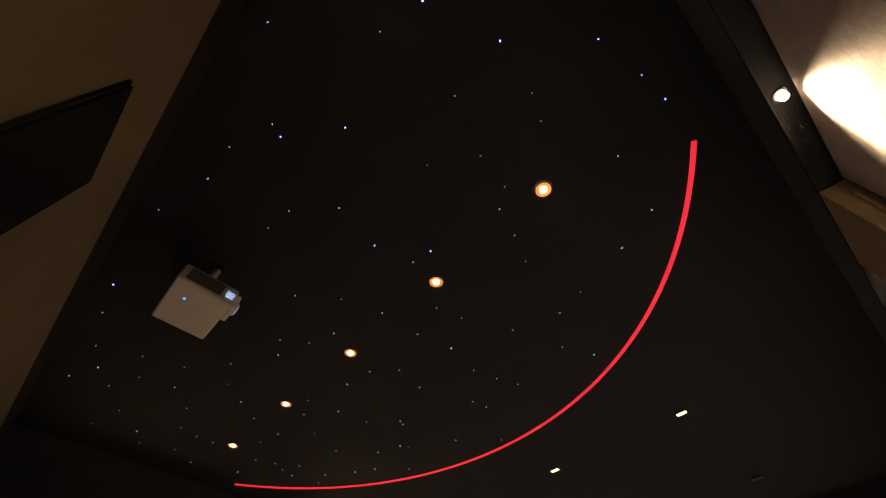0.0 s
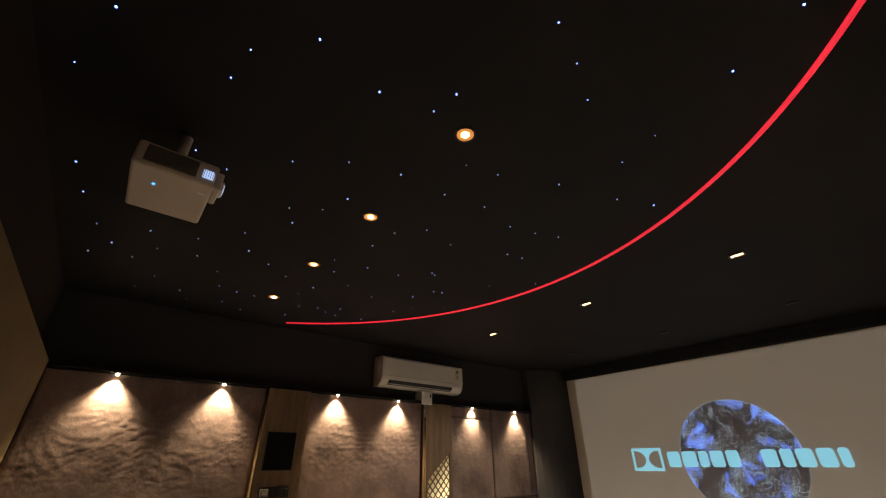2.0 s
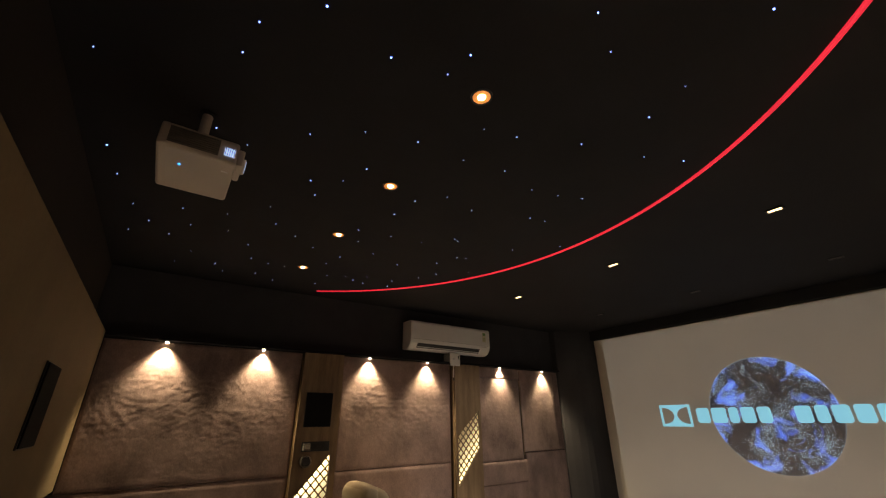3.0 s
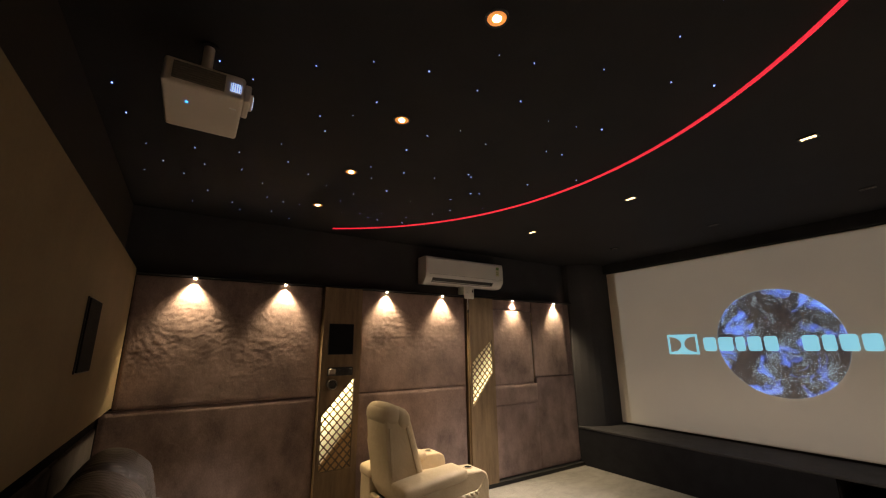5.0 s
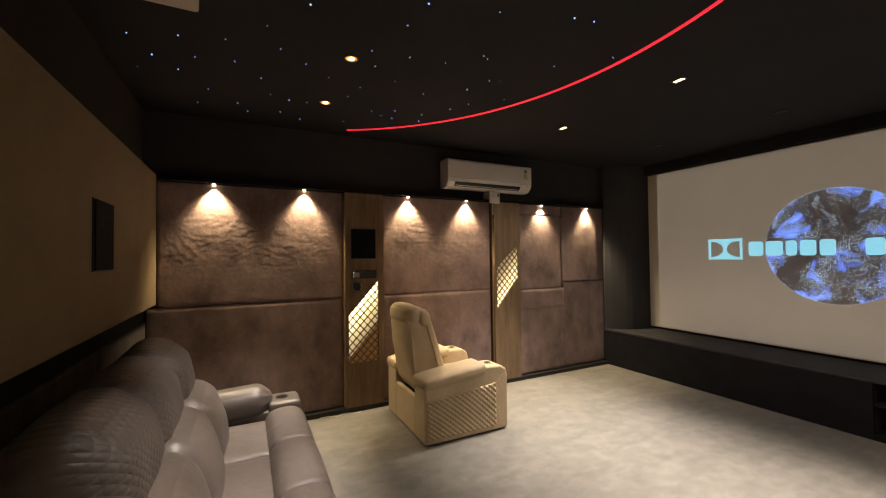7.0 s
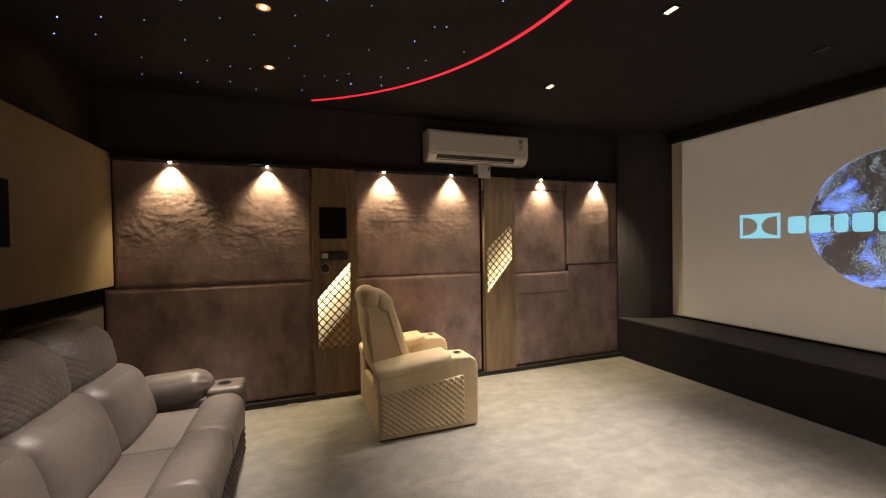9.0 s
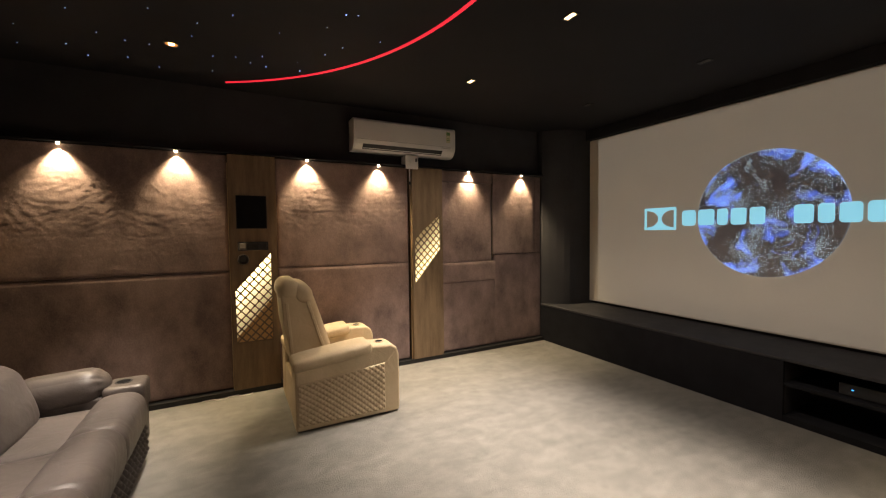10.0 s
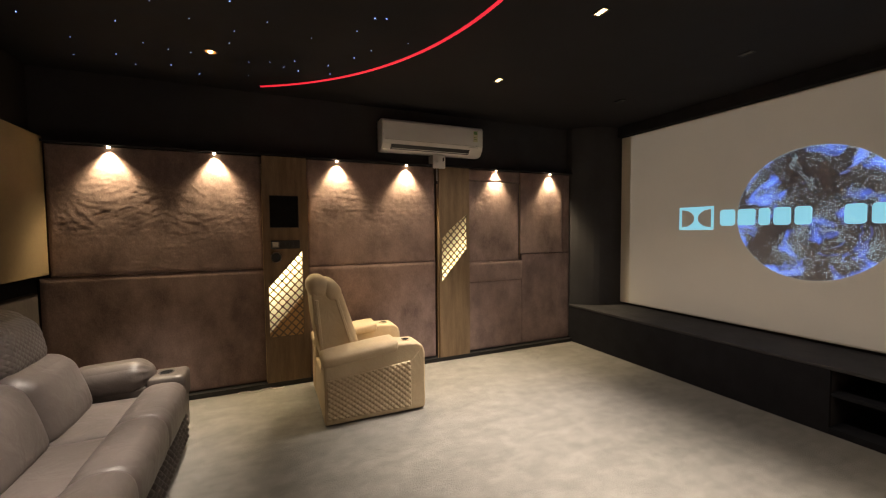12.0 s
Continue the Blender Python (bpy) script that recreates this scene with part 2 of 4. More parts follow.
    line.inputs["To Max"].default_value = 0.22
    l.new(size.outputs[0], line.inputs[0])
    edge = n.new("ShaderNodeMapRange")
    edge.inputs["From Min"].default_value, edge.inputs["From Max"].default_value = 0.588, 0.597
    edge.inputs["To Max"].default_value = 0.10
    l.new(far.outputs["Value"], edge.inputs[0])
    top = n.new("ShaderNodeMath")
    top.operation = "MAXIMUM"
    l.new(mu.outputs[0], top.inputs[0])
    l.new(line.outputs[0], top.inputs[1])
    both = n.new("ShaderNodeMath")
    both.operation = "MAXIMUM"
    l.new(top.outputs[0], both.inputs[0])
    l.new(edge.outputs[0], both.inputs[1])
    mix = n.new("ShaderNodeMix")
    mix.data_type = "RGBA"
    l.new(both.outputs[0], mix.inputs["Factor"])
    l.new(cr.outputs[0], mix.inputs[6])
    mix.inputs[7].default_value = (0.62, 0.86, 1.0, 1)
    l.new(mix.outputs[2], b.inputs["Emission Color"])
    b.inputs["Emission Strength"].default_value = 1.6
    return m


# The projector's light on the picture area is put into its paint.
for node_in, value in (("Emission Color", (1.0, 0.89, 0.74, 1)), ("Emission Strength", 0.075)):
    M_SCREEN.node_tree.nodes["Principled BSDF"].inputs[node_in].default_value = value   # the grey of the projected picture

# ---------- mesh helpers ----------


def part(name, bm, mat, parent=None, label="", smooth=False):
    me = bpy.data.meshes.new(name)
    bmesh.ops.recalc_face_normals(bm, faces=bm.faces[:])
    if parent is not None:
        root = parent
        while root.parent is not None:
            root = root.parent
        off = root.matrix_world.translation.copy()
        bmesh.ops.translate(bm, verts=bm.verts[:], vec=-off)
    bm.to_mesh(me)
    bm.free()
    me.materials.append(mat)
    if smooth:
        for p in me.polygons:
            p.use_smooth = True
    ob = new(name, me)
    if parent is not None:
        ob.parent = parent
        ob.matrix_parent_inverse = Matrix.Identity(4)
    if label:
        tagged(ob, label=label)
    return ob


def thing(name, at, label, category, group="", kind=""):
    ob = new(name)
    ob.location = at
    ob.matrix_world = Matrix.Translation(at)
    ob.empty_display_size = 0.1
    return tagged(ob, label, category, group, kind)


def box(x0, x1, y0, y1, z0, z1, bevel=0.0, bm=None, seg=2):
    bm = bm or bmesh.new()
    r = bmesh.ops.create_cube(bm, size=1)
    for v in r["verts"]:
        v.co = Vector(((x0 + x1) / 2 + v.co.x * (x1 - x0), (y0 + y1) / 2 + v.co.y * (y1 - y0), (z0 + z1) / 2 + v.co.z * (z1 - z0)))
    if bevel:
        es = list({e for v in r["verts"] for e in v.link_edges})
        bmesh.ops.bevel(bm, geom=es, offset=bevel, segments=seg, affect="EDGES", profile=0.5)
    return bm


def prism(pts, axis, a, b, bm=None, bevel=0.0, seg=2):
    """A polygon pushed along an axis from a to b. pts: the two other coordinates, in the order of the axes."""
    bm = bm or bmesh.new()

    def at(p, v):
        return {"x": (v, p[0], p[1]), "y": (p[0], v, p[1]), "z": (p[0], p[1], v)}[axis]
    lo = [bm.verts.new(at(p, a)) for p in pts]
    hi = [bm.verts.new(at(p, b)) for p in pts]
    n = len(pts)
    bm.faces.new(lo)
    bm.faces.new(hi[::-1])
    for i in range(n):
        bm.faces.new((lo[i], hi[i], hi[(i + 1) % n], lo[(i + 1) % n]))
    if bevel:
        es = list({e for v in lo + hi for e in v.link_edges})
        bmesh.ops.bevel(bm, geom=es, offset=bevel, segments=seg, affect="EDGES", profile=0.5)
    return bm


def cylinder(center, r0, r1, depth, axis="z", n=24, bm=None):
    bm = bm or bmesh.new()
    rot = {"z": Matrix.Identity(4), "x": Matrix.Rotation(radians(90), 4, "Y"), "y": Matrix.Rotation(radians(90), 4, "X")}[axis]
    bmesh.ops.create_cone(bm, cap_ends=True, segments=n, radius1=r0, radius2=r1, depth=depth, matrix=Matrix.Translation(center) @ rot)
    return bm


def ring(center, r_in, r_out, h, n=28, bm=None):
    """A flat ring of height h, its axis along z."""
    bm = bm or bmesh.new()
    c = Vector(center)
    loops = []
    for r, z in ((r_in, 0), (r_out, 0), (r_out, h), (r_in, h)):
        loops.append([bm.verts.new(c + Vector((r * math.cos(2 * math.pi * i / n), r * math.sin(2 * math.pi * i / n), z))) for i in range(n)])
    for k in range(4):
        a, b = loops[k], loops[(k + 1) % 4]
        for i in range(n):
            bm.faces.new((a[i], a[(i + 1) % n], b[(i + 1) % n], b[i]))
    return bm


def soft(x0, x1, y0, y1, z0, z1, r, cuts=9, puff=(0, 0, 0), warp=None, wobble=0.0):
    """A padded block: rounded edges, faces swollen by puff metres along x, y and z."""
    bm = bmesh.new()
    bmesh.ops.create_cube(bm, size=2)
    bmesh.ops.subdivide_edges(bm, edges=bm.edges[:], cuts=cuts, use_grid_fill=True)
    c = Vector(((x0 + x1) / 2, (y0 + y1) / 2, (z0 + z1) / 2))
    h = Vector(((x1 - x0) / 2, (y1 - y0) / 2, (z1 - z0) / 2))
    r = min(r, *(v * 0.98 for v in h))
    for v in bm.verts:
        u = v.co.copy()
        s = Vector([math.sin(a * math.pi / 2) for a in u])   # more rings near the edges
        p = Vector([s[i] * h[i] for i in range(3)])
        core = Vector([max(-(h[i] - r), min(h[i] - r, p[i])) for i in range(3)])
        d = p - core
        q = core + d.normalized() * r if d.length > 1e-6 else p
        f = [(1 - s[i] ** 2) for i in range(3)]
        q.x += puff[0] * s.x * f[1] * f[2] if abs(u.x) > 0.5 else 0
        q.y += puff[1] * s.y * f[0] * f[2] if abs(u.y) > 0.5 else 0
        q.z += puff[2] * s.z * f[0] * f[1] if abs(u.z) > 0.5 else 0
        w = c + q
        if wobble:
            w += Vector(noise.noise_vector(w * 7.0)) * wobble
        v.co = warp(w) if warp else w
    return bm


# ---------- the room ----------
X0, X1 = -1.62, 4.62
YN, YS = 4.70, -0.22           # upper faces of the two long walls
FN, FS = 4.62, -0.14           # fabric faces
WN, WS = 4.56, -0.08           # veneer faces
H = 2.91
MID = 2.24

floor = tagged(part("floor", box(X0 - 0.2, X1 + 0.2, YS - 0.2, YN + 0.2, -0.15, 0), M_CARPET), "light grey short-pile carpet with soft uneven brushing", "floor", kind="structure")
ceiling = tagged(part("ceiling", box(X0 - 0.2, X1 + 0.2, YS - 0.2, YN + 0.2, H, H + 0.15), M_CEIL), "matt black painted ceiling of a home cinema", "ceiling", kind="structure")
wall_north = tagged(part("wall_north", box(X0 - 0.2, X1 + 0.2, YN, YN + 0.2, 0, H), M_BLACK), "black wall with brown suede panels and oak strips", "wall", kind="structure")
wall_south = tagged(part("wall_south", box(X0 - 0.2, X1 + 0.2, YS - 0.2, YS, 0, H), M_BLACK), "black wall with brown suede panels and oak strips", "wall", kind="structure")
wall_west = tagged(part("wall_west", box(X0 - 0.2, X0, YS, YN, 0, H), M_WESTUP), "dark brown painted rear wall above the sofa", "wall", kind="structure")
wall_east = tagged(part("wall_east", box(X1, X1 + 0.2, YS, YN, 0, H), M_BLACK), "black wall behind the projection screen", "wall", kind="structure")

# rear wall: beige acoustic panel high up, suede below
part("beige_panel", box(X0 + 0.002, -1.505, FS + 0.003, FN - 0.003, 1.205, 2.33, 0.004), M_PANEL, wall_west, "smooth beige panel lit from its end")
# Near-black strip: the shade under the beige panel, put into the colour.
part("ledge", box(X0 + 0.002, -1.59, FS + 0.003, FN - 0.003, 1.07, 1.203), M_CLOTH_SHADE, wall_west, "recess under the beige panel, its shade painted near black")
for k in range(4):
    y0 = FS + 0.01 + k * 1.186
    part("fabric_panel", box(X0 + 0.002, -1.575, y0, y0 + 1.18, 0.06, 1.066, 0.012), M_WESTLOW, wall_west)


def crumple(x, z):
    """Depth of the loosely glued suede: short level creases, lumps, and slack bulges."""
    slack = max(0.25, min(1.0, (z - 1.25) / 0.5)) * (0.75 + 0.5 * noise.noise(Vector((x * 2.1, 4.0, z * 2.3))))
    ridge = 1 - abs(noise.noise(Vector((x * 12.0 + 2.0 * noise.noise(Vector((x * 3, 1, z * 3))), 3.0, z * 22.0)))) * 2
    fine = noise.noise(Vector((x * 22.0, 9.0, z * 42.0)))
    lump = noise.noise(Vector((x * 6.0, 14.0, z * 7.0)))
    return slack * (0.0018 * lump - 0.0019 * max(0.0, ridge) ** 3 + 0.0013 * fine)


def padded(x0, x1, z0, z1, depth, south):
    """One upholstered panel, its face slightly wrinkled."""
    bm = bmesh.new()
    cell = 0.034 if south else (0.013 if z1 > 1.6 else 0.022)
    nx, nz = max(4, int((x1 - x0) / cell)), max(3, int((z1 - z0) / cell))
    face, back = (FN, YN - 0.003)
    grid = []
    for j in range(nz + 1):
        row = []
        for i in range(nx + 1):
            x, z = x0 + (x1 - x0) * i / nx, z0 + (z1 - z0) * j / nz
            e = min(x - x0, x1 - x, z - z0, z1 - z)
            y = face + depth
            y += 0.005 * max(0.0, 1 - e / 0.014) ** 2
            y += crumple(x, z) * min(1.0, e / 0.03)
            row.append(bm.verts.new((x, y if not south else 2 * MID - y, z)))
        grid.append(row)
    for j in range(nz):
        for i in range(nx):
            bm.faces.new((grid[j][i], grid[j][i + 1], grid[j + 1][i + 1], grid[j + 1][i]))
    rim = [grid[0][i] for i in range(nx + 1)] + [grid[j][nx] for j in range(1, nz + 1)] + \
          [grid[nz][i] for i in range(nx - 1, -1, -1)] + [grid[j][0] for j in range(nz - 1, 0, -1)]
    by = back if not south else 2 * MID - back
    low = [bm.verts.new((v.co.x, by, v.co.z)) for v in rim]
    edge = [bm.verts.new(v.co) for v in rim]
    for i in range(len(rim)):
        k = (i + 1) % len(rim)
        bm.faces.new((edge[i], edge[k], low[k], low[i]))
    return bm


W1 = (0.10, 0.51)
W2 = (1.955, 2.345)
# x from, x to, z from, z to, depth behind the common face
PANELS = [(-1.50, 0.09, 1.182, 2.275, 0.002), (-1.572, 0.09, 0.06, 1.176, 0.003),
          (0.52, 1.925, 1.188, 2.275, 0.003), (0.52, 1.925, 0.06, 1.182, 0.001),
          (2.355, 3.10, 2.145, 2.275, -0.004), (2.355, 3.09, 1.156, 2.138, -0.002), (2.355, 3.14, 0.905, 1.150, -0.005), (2.355, 3.14, 0.06, 0.899, 0.003),
          (3.115, 3.80, 1.235, 2.275, -0.004), (3.147, 3.925, 0.06, 1.225, 0.008), (3.812, 3.925, 1.235, 2.275, 0.010)]


def clip_line(poly, p, d):
    """The stretch of the line p + t*d inside a convex polygon, as two points, or None."""
    t0, t1 = -9.0, 9.0
    n = len(poly)
    cx, cz = sum(q[0] for q in poly) / n, sum(q[1] for q in poly) / n
    for i in range(n):
        a, b = poly[i], poly[(i + 1) % n]
        nx, nz = -(b[1] - a[1]), b[0] - a[0]
        if nx * (cx - a[0]) + nz * (cz - a[1]) < 0:
            nx, nz = -nx, -nz
        num, den = nx * (p[0] - a[0]) + nz * (p[1] - a[1]), nx * d[0] + nz * d[1]
        if abs(den) < 1e-9:
            if num < 0:
                return None
            continue
        t = -num / den
        if den > 0:
            t0 = max(t0, t)
        else:
            t1 = min(t1, t)
    if t1 - t0 < 0.012:
        return None
    return (p[0] + d[0] * t0, p[1] + d[1] * t0), (p[0] + d[0] * t1, p[1] + d[1] * t1)


def wood_strip(wall, w, hole, lit, mat_lit, south):
    """An oak strip with a slanted cut-out, filled by a lattice before a backlit diffuser."""
    def yy(a, b):
        return (a, b) if not south else (2 * MID - b, 2 * MID - a)
    x0, x1 = w
    hx0, hx1 = hole[0][0], hole[1][0]
    (_, zl1), (_, zr1), (_, zr0), (_, zl0) = hole
    a, b = yy(WN, WN + 0.02)
    bm = bmesh.new()
    prism([(x0, 0.05), (hx0, 0.05), (hx0, 2.275), (x0, 2.275)], "y", a, b, bm)
    prism([(hx1, 0.05), (x1, 0.05), (x1, 2.275), (hx1, 2.275)], "y", a, b, bm)
    prism([(hx0, zl1), (hx1, zr1), (hx1, 2.275), (hx0, 2.275)], "y", a, b, bm)
    prism([(hx0, 0.05), (hx1, 0.05), (hx1, zr0), (hx0, zl0)], "y", a, b, bm)
    strip = part("wood_panel", bm, M_WOOD, wall, "upright oak veneer strip with backlit lattice")
    a2, b2 = yy(WN + 0.04, YN - 0.003)
    part("carcass", box(x0 + 0.004, x1 - 0.004, a2, b2, 0.05, 2.275), M_WOOD, wall)
    a3, b3 = yy(WN + 0.0205, WN + 0.0395)
    bm = bmesh.new()
    for p0, p1 in ((x0 + 0.004, x0 + 0.02), (x1 - 0.02, x1 - 0.004)):
        box(p0, p1, a3, b3, 0.05, 2.275, bm=bm)
    part("packing", bm, M_WOOD, wall)
    a4, b4 = yy(WN + 0.030, WN + 0.036)
    part("diffuser", prism(lit, "y", a4, b4), mat_lit, strip, "warm backlit diffuser behind the lattice")
    zl = lit[3][1] - 0.001
    if zl0 < zl - 0.01:
        part("backing", prism([(hx0 - 0.007, zl0 - 0.01), (hx1 + 0.007, zl0 - 0.01), (hx1 + 0.007, lit[2][1] - 0.002), (hx0 - 0.007, zl - 0.001)], "y", a4, b4), M_LEAK, strip, "sheet behind the lattice, leaked amber light painted on as a weak glow")
    a5, b5 = yy(WN + 0.006, WN + 0.016)
    s = 0.041
    for sgn in (1, -1):
        d = (math.cos(radians(47)), sgn * math.sin(radians(47)))
        nrm = (-d[1], d[0])
        for k in range(-40, 41):
            p = (hx0 + nrm[0] * k * s * 1.42, zl0 + nrm[1] * k * s * 1.42)
            got = clip_line(hole, p, d)
            if not got:
                continue
            (ax, az), (bx, bz) = got
            hw = 0.0066
            q = [(ax + nrm[0] * hw, az + nrm[1] * hw), (bx + nrm[0] * hw, bz + nrm[1] * hw),
                 (bx - nrm[0] * hw, bz - nrm[1] * hw), (ax - nrm[0] * hw, az - nrm[1] * hw)]
            part("lattice_bar", prism(q, "y", a5 + (0.0012 if sgn > 0 else 0), b5 - (0.0012 if sgn < 0 else 0)), M_WOOD, strip)


M_LIT1 = lattice_light("backlight_hot_top", 0.83, 0.37, 4.0, 0.32)
M_LIT2 = lattice_light("backlight_hot_base", -1.34, -0.86, 2.6, 0.13)
HOLE1 = [(0.137, 0.995), (0.450, 1.345), (0.450, 0.50), (0.137, 0.50)]
LIT1 = [(0.130, 0.985), (0.457, 1.350), (0.457, 0.905), (0.130, 0.535)]
HOLE2 = [(1.985, 1.465), (2.310, 1.735), (2.310, 1.325), (1.985, 0.935)]
LIT2 = [(1.978, 1.455), (2.317, 1.745), (2.317, 1.325), (1.978, 0.925)]


def dress(wall, south):
    def yy(a, b):
        return (a, b) if not south else (2 * MID - b, 2 * MID - a)
    for p in PANELS:
        part("fabric_panel", padded(*p, south), M_SUEDE, wall, smooth=True)
    wood_strip(wall, W1, HOLE1, LIT1, M_LIT1, south)
    wood_strip(wall, W2, HOLE2, LIT2, M_LIT2, south)
    a, b = yy(4.562, YN - 0.002)
    part("ledge", box(-1.50, 3.925, a, b, 2.283, 2.300, 0.002), M_VELVET, wall, "thin black ledge over the panels that holds small lamps")
    a, b = yy(4.567, YN - 0.002)
    part("skirting", box(-1.57, 3.925, a, b, 0.0, 0.045), M_DARK, wall)
    a, b = yy(WN + 0.012, WN + 0.02)
    part("metal_trim", box(1.931, 1.937, a, b, 0.05, 2.20), M_ROD, wall, "thin brass-coloured trim line")
    a2, b2 = yy(FN - 0.003, FN + 0.004)
    part("metal_trim", box(3.1015, 3.1055, a2, b2, 1.20, 2.12), M_ROD, wall)
    part("metal_trim", box(0.0925, 0.0975, a + 0.03 * (1 if not south else -1), b + 0.03 * (1 if not south else -1), 0.05, 2.2), M_ROD, wall)


dress(wall_north, False)
dress(wall_south, True)

# ---------- stage and screen ----------
stage = tagged(thing("stage", (3.93, MID, 0), "low black carpeted stage with an open equipment shelf", "stage"), kind="structure")
SX, ST = 3.93, 0.51
OY0, OY1 = 0.62, 1.85
part("front_panel", box(SX, SX + 0.03, OY1, FN + 0.075, 0, ST - 0.03), M_VELVET, stage)
part("front_panel", box(SX, SX + 0.03, FS - 0.075, OY0, 0, ST - 0.03), M_VELVET, stage)
part("top", box(SX - 0.006, X1 - 0.002, FS - 0.075, FN + 0.075, ST - 0.028, ST, 0.008), M_STAGE, stage)
part("shelf_base", box(SX + 0.002, SX + 0.5, OY0 + 0.002, OY1 - 0.002, 0.0, 0.05), M_VELVET, stage)
part("shelf_board", box(SX + 0.014, SX + 0.5, OY0 + 0.002, OY1 - 0.002, 0.285, 0.312, 0.003), M_VELVET, stage)
part("back_panel", box(SX + 0.502, SX + 0.52, OY0 - 0.05, OY1 + 0.05, 0, ST - 0.03), M_VELVET, stage)
for y in (OY0, OY1):
    part("side_panel", box(SX + 0.031, SX + 0.5, y - 0.02, y - 0.001, 0.0, ST - 0.03) if y == OY0 else box(SX + 0.031, SX + 0.5, y + 0.001, y + 0.02, 0.0, ST - 0.03), M_BLACK, stage)

screen = thing("projection_screen", (4.57, MID, ST), "large beige-white painted projection screen, its margin outside the projected light", "projection screen")
part("backing", box(4.575, X1 - 0.001, 0.14, 4.34, ST + 0.03, 2.77, 0.003), M_SCREEN_UNLIT, screen, "screen margin in the same paint, without the projected glow")
part("picture_area", box(4.570, 4.5745, 0.29, 4.19, ST + 0.045, 2.755), M_SCREEN, screen, "warm white screen surface with the projected light put in as glow")
SCX = 4.5665
picture = thing("projected_picture", (SCX, 2.27, 1.66), "projected blue globe of light points with cyan emblem and word blocks", "projection")
bm = bmesh.new()
bmesh.ops.create_circle(bm, cap_ends=True, segments=96, radius=0.6, matrix=Matrix.Translation((SCX, 2.27, 1.664)) @ Matrix.Rotation(radians(90), 4, "Y"))
part("globe", bm, globe_picture(), picture, "blue globe of clouds and light points")
GX = SCX - 0.002
# emblem: a block with two facing half-discs left open
bm = bmesh.new()
for y0, y1, z0, z1 in ((3.49, 3.465, 1.525, 1.78), (3.13, 3.105, 1.525, 1.78), (3.465, 3.13, 1.755, 1.78), (3.465, 3.13, 1.525, 1.55)):
    prism([(y0, z0), (y1, z0), (y1, z1), (y0, z1)], "x", GX, GX + 0.001, bm)
bow = [(3.2975 + 0.1675 - 0.15 * math.sqrt(max(0.0, 1 - (k / 10 - 1) ** 2)), 1.55 + 0.205 * k / 20) for k in range(21)]
prism(bow + [(6.595 - y, z) for y, z in reversed(bow)], "x", GX, GX + 0.001, bm)
part("emblem_block", bm, M_LOGO, picture, "cyan framed emblem block")


def rounded(y0, y1, z0, z1, r, n=5):
    """Corners of a rounded rectangle, in order."""
    pts = []
    for cy, cz, t0 in ((y1 - r, z1 - r, 0), (y0 + r, z1 - r, 90), (y0 + r, z0 + r, 180), (y1 - r, z0 + r, 270)):
        pts += [(cy + r * math.cos(radians(t0 + 90 * k / n)), cz + r * math.sin(radians(t0 + 90 * k / n))) for k in range(n + 1)]
    return pts


for start, widths in ((3.035, (0.172, 0.188, 0.125, 0.165, 0.155)), (2.045, (0.165, 0.135, 0.165, 0.165, 0.11))):
    y = start
    for w in widths:
        part("word_block", prism(rounded(y - w + 0.028, y, 1.568, 1.733, 0.028), "x", GX - 0.0015, GX - 0.0005), M_LOGO, picture)
        y -= w

# black curved cladding between the suede panels and the screen, standing on the stage
for south in (False, True):
    plan = [(3.94, 4.605), (4.00, 4.545), (4.08, 4.475), (4.16, 4.415), (4.23, 4.375), (4.29, 4.355), (4.36, 4.347), (4.45, 4.345),
            (X1 - 0.002, 4.345), (X1 - 0.002, YN - 0.002), (3.94, YN - 0.002)]
    if south:
        plan = [(x, 2 * MID - y) for x, y in plan]
    tagged(part("side_cladding", prism(plan, "z", ST + 0.001, H - 0.002), M_BLACK), "matt black curved side cladding standing on the stage", "cladding", kind="structure")
tagged(part("bulkhead", box(4.50, X1 - 0.002, 0.125, 4.355, 2.775, H - 0.002), M_VELVET), "matt black bulkhead over the screen", "bulkhead", kind="structure")

# ---------- lamps ----------


def lamp(name, parent, at, aim, watts, degrees, blend, size):
    d = bpy.data.lights.new(name, "SPOT")
    d.energy, d.color, d.spot_size, d.spot_blend, d.shadow_soft_size = watts, WARM, radians(degrees), blend, size
    ob = new(name, d)
    ob.parent = parent
    ob.matrix_basis = Matrix.Translation(-parent.matrix_world.translation) @ look(at, aim)
    return ob


dl = thing("downlight", (-0.19, 0.61, H), "small round recessed downlight glowing warm in the black ceiling", "ceiling light", "row of round downlights")
part("trim_ring", ring((-0.19, 0.61, H - 0.006), 0.0385, 0.048, 0.008), M_DARK, dl, smooth=False)
# Halo of the bulb, added as a glowing ring.
part("halo_ring", ring((-0.19, 0.61, H - 0.004), 0.017, 0.038, 0.003), M_HALO, dl, "glowing amber ring standing for the bulb's halo")
part("bulb", cylinder((-0.19, 0.61, H - 0.003), 0.0165, 0.0165, 0.006), M_BULB, dl, "glowing warm bulb")
lamp("downlight_lamp", dl, (-0.19, 0.61, H - 0.012), (-0.74, 0.61, 0.45), P_DOWN, 42, 1.0, 0.025)
for y, x in ((1.40, -0.175), (2.24, -0.177), (3.043, -0.193), (3.864, -0.215)):
    copy_thing(dl, pose(x, y, H))


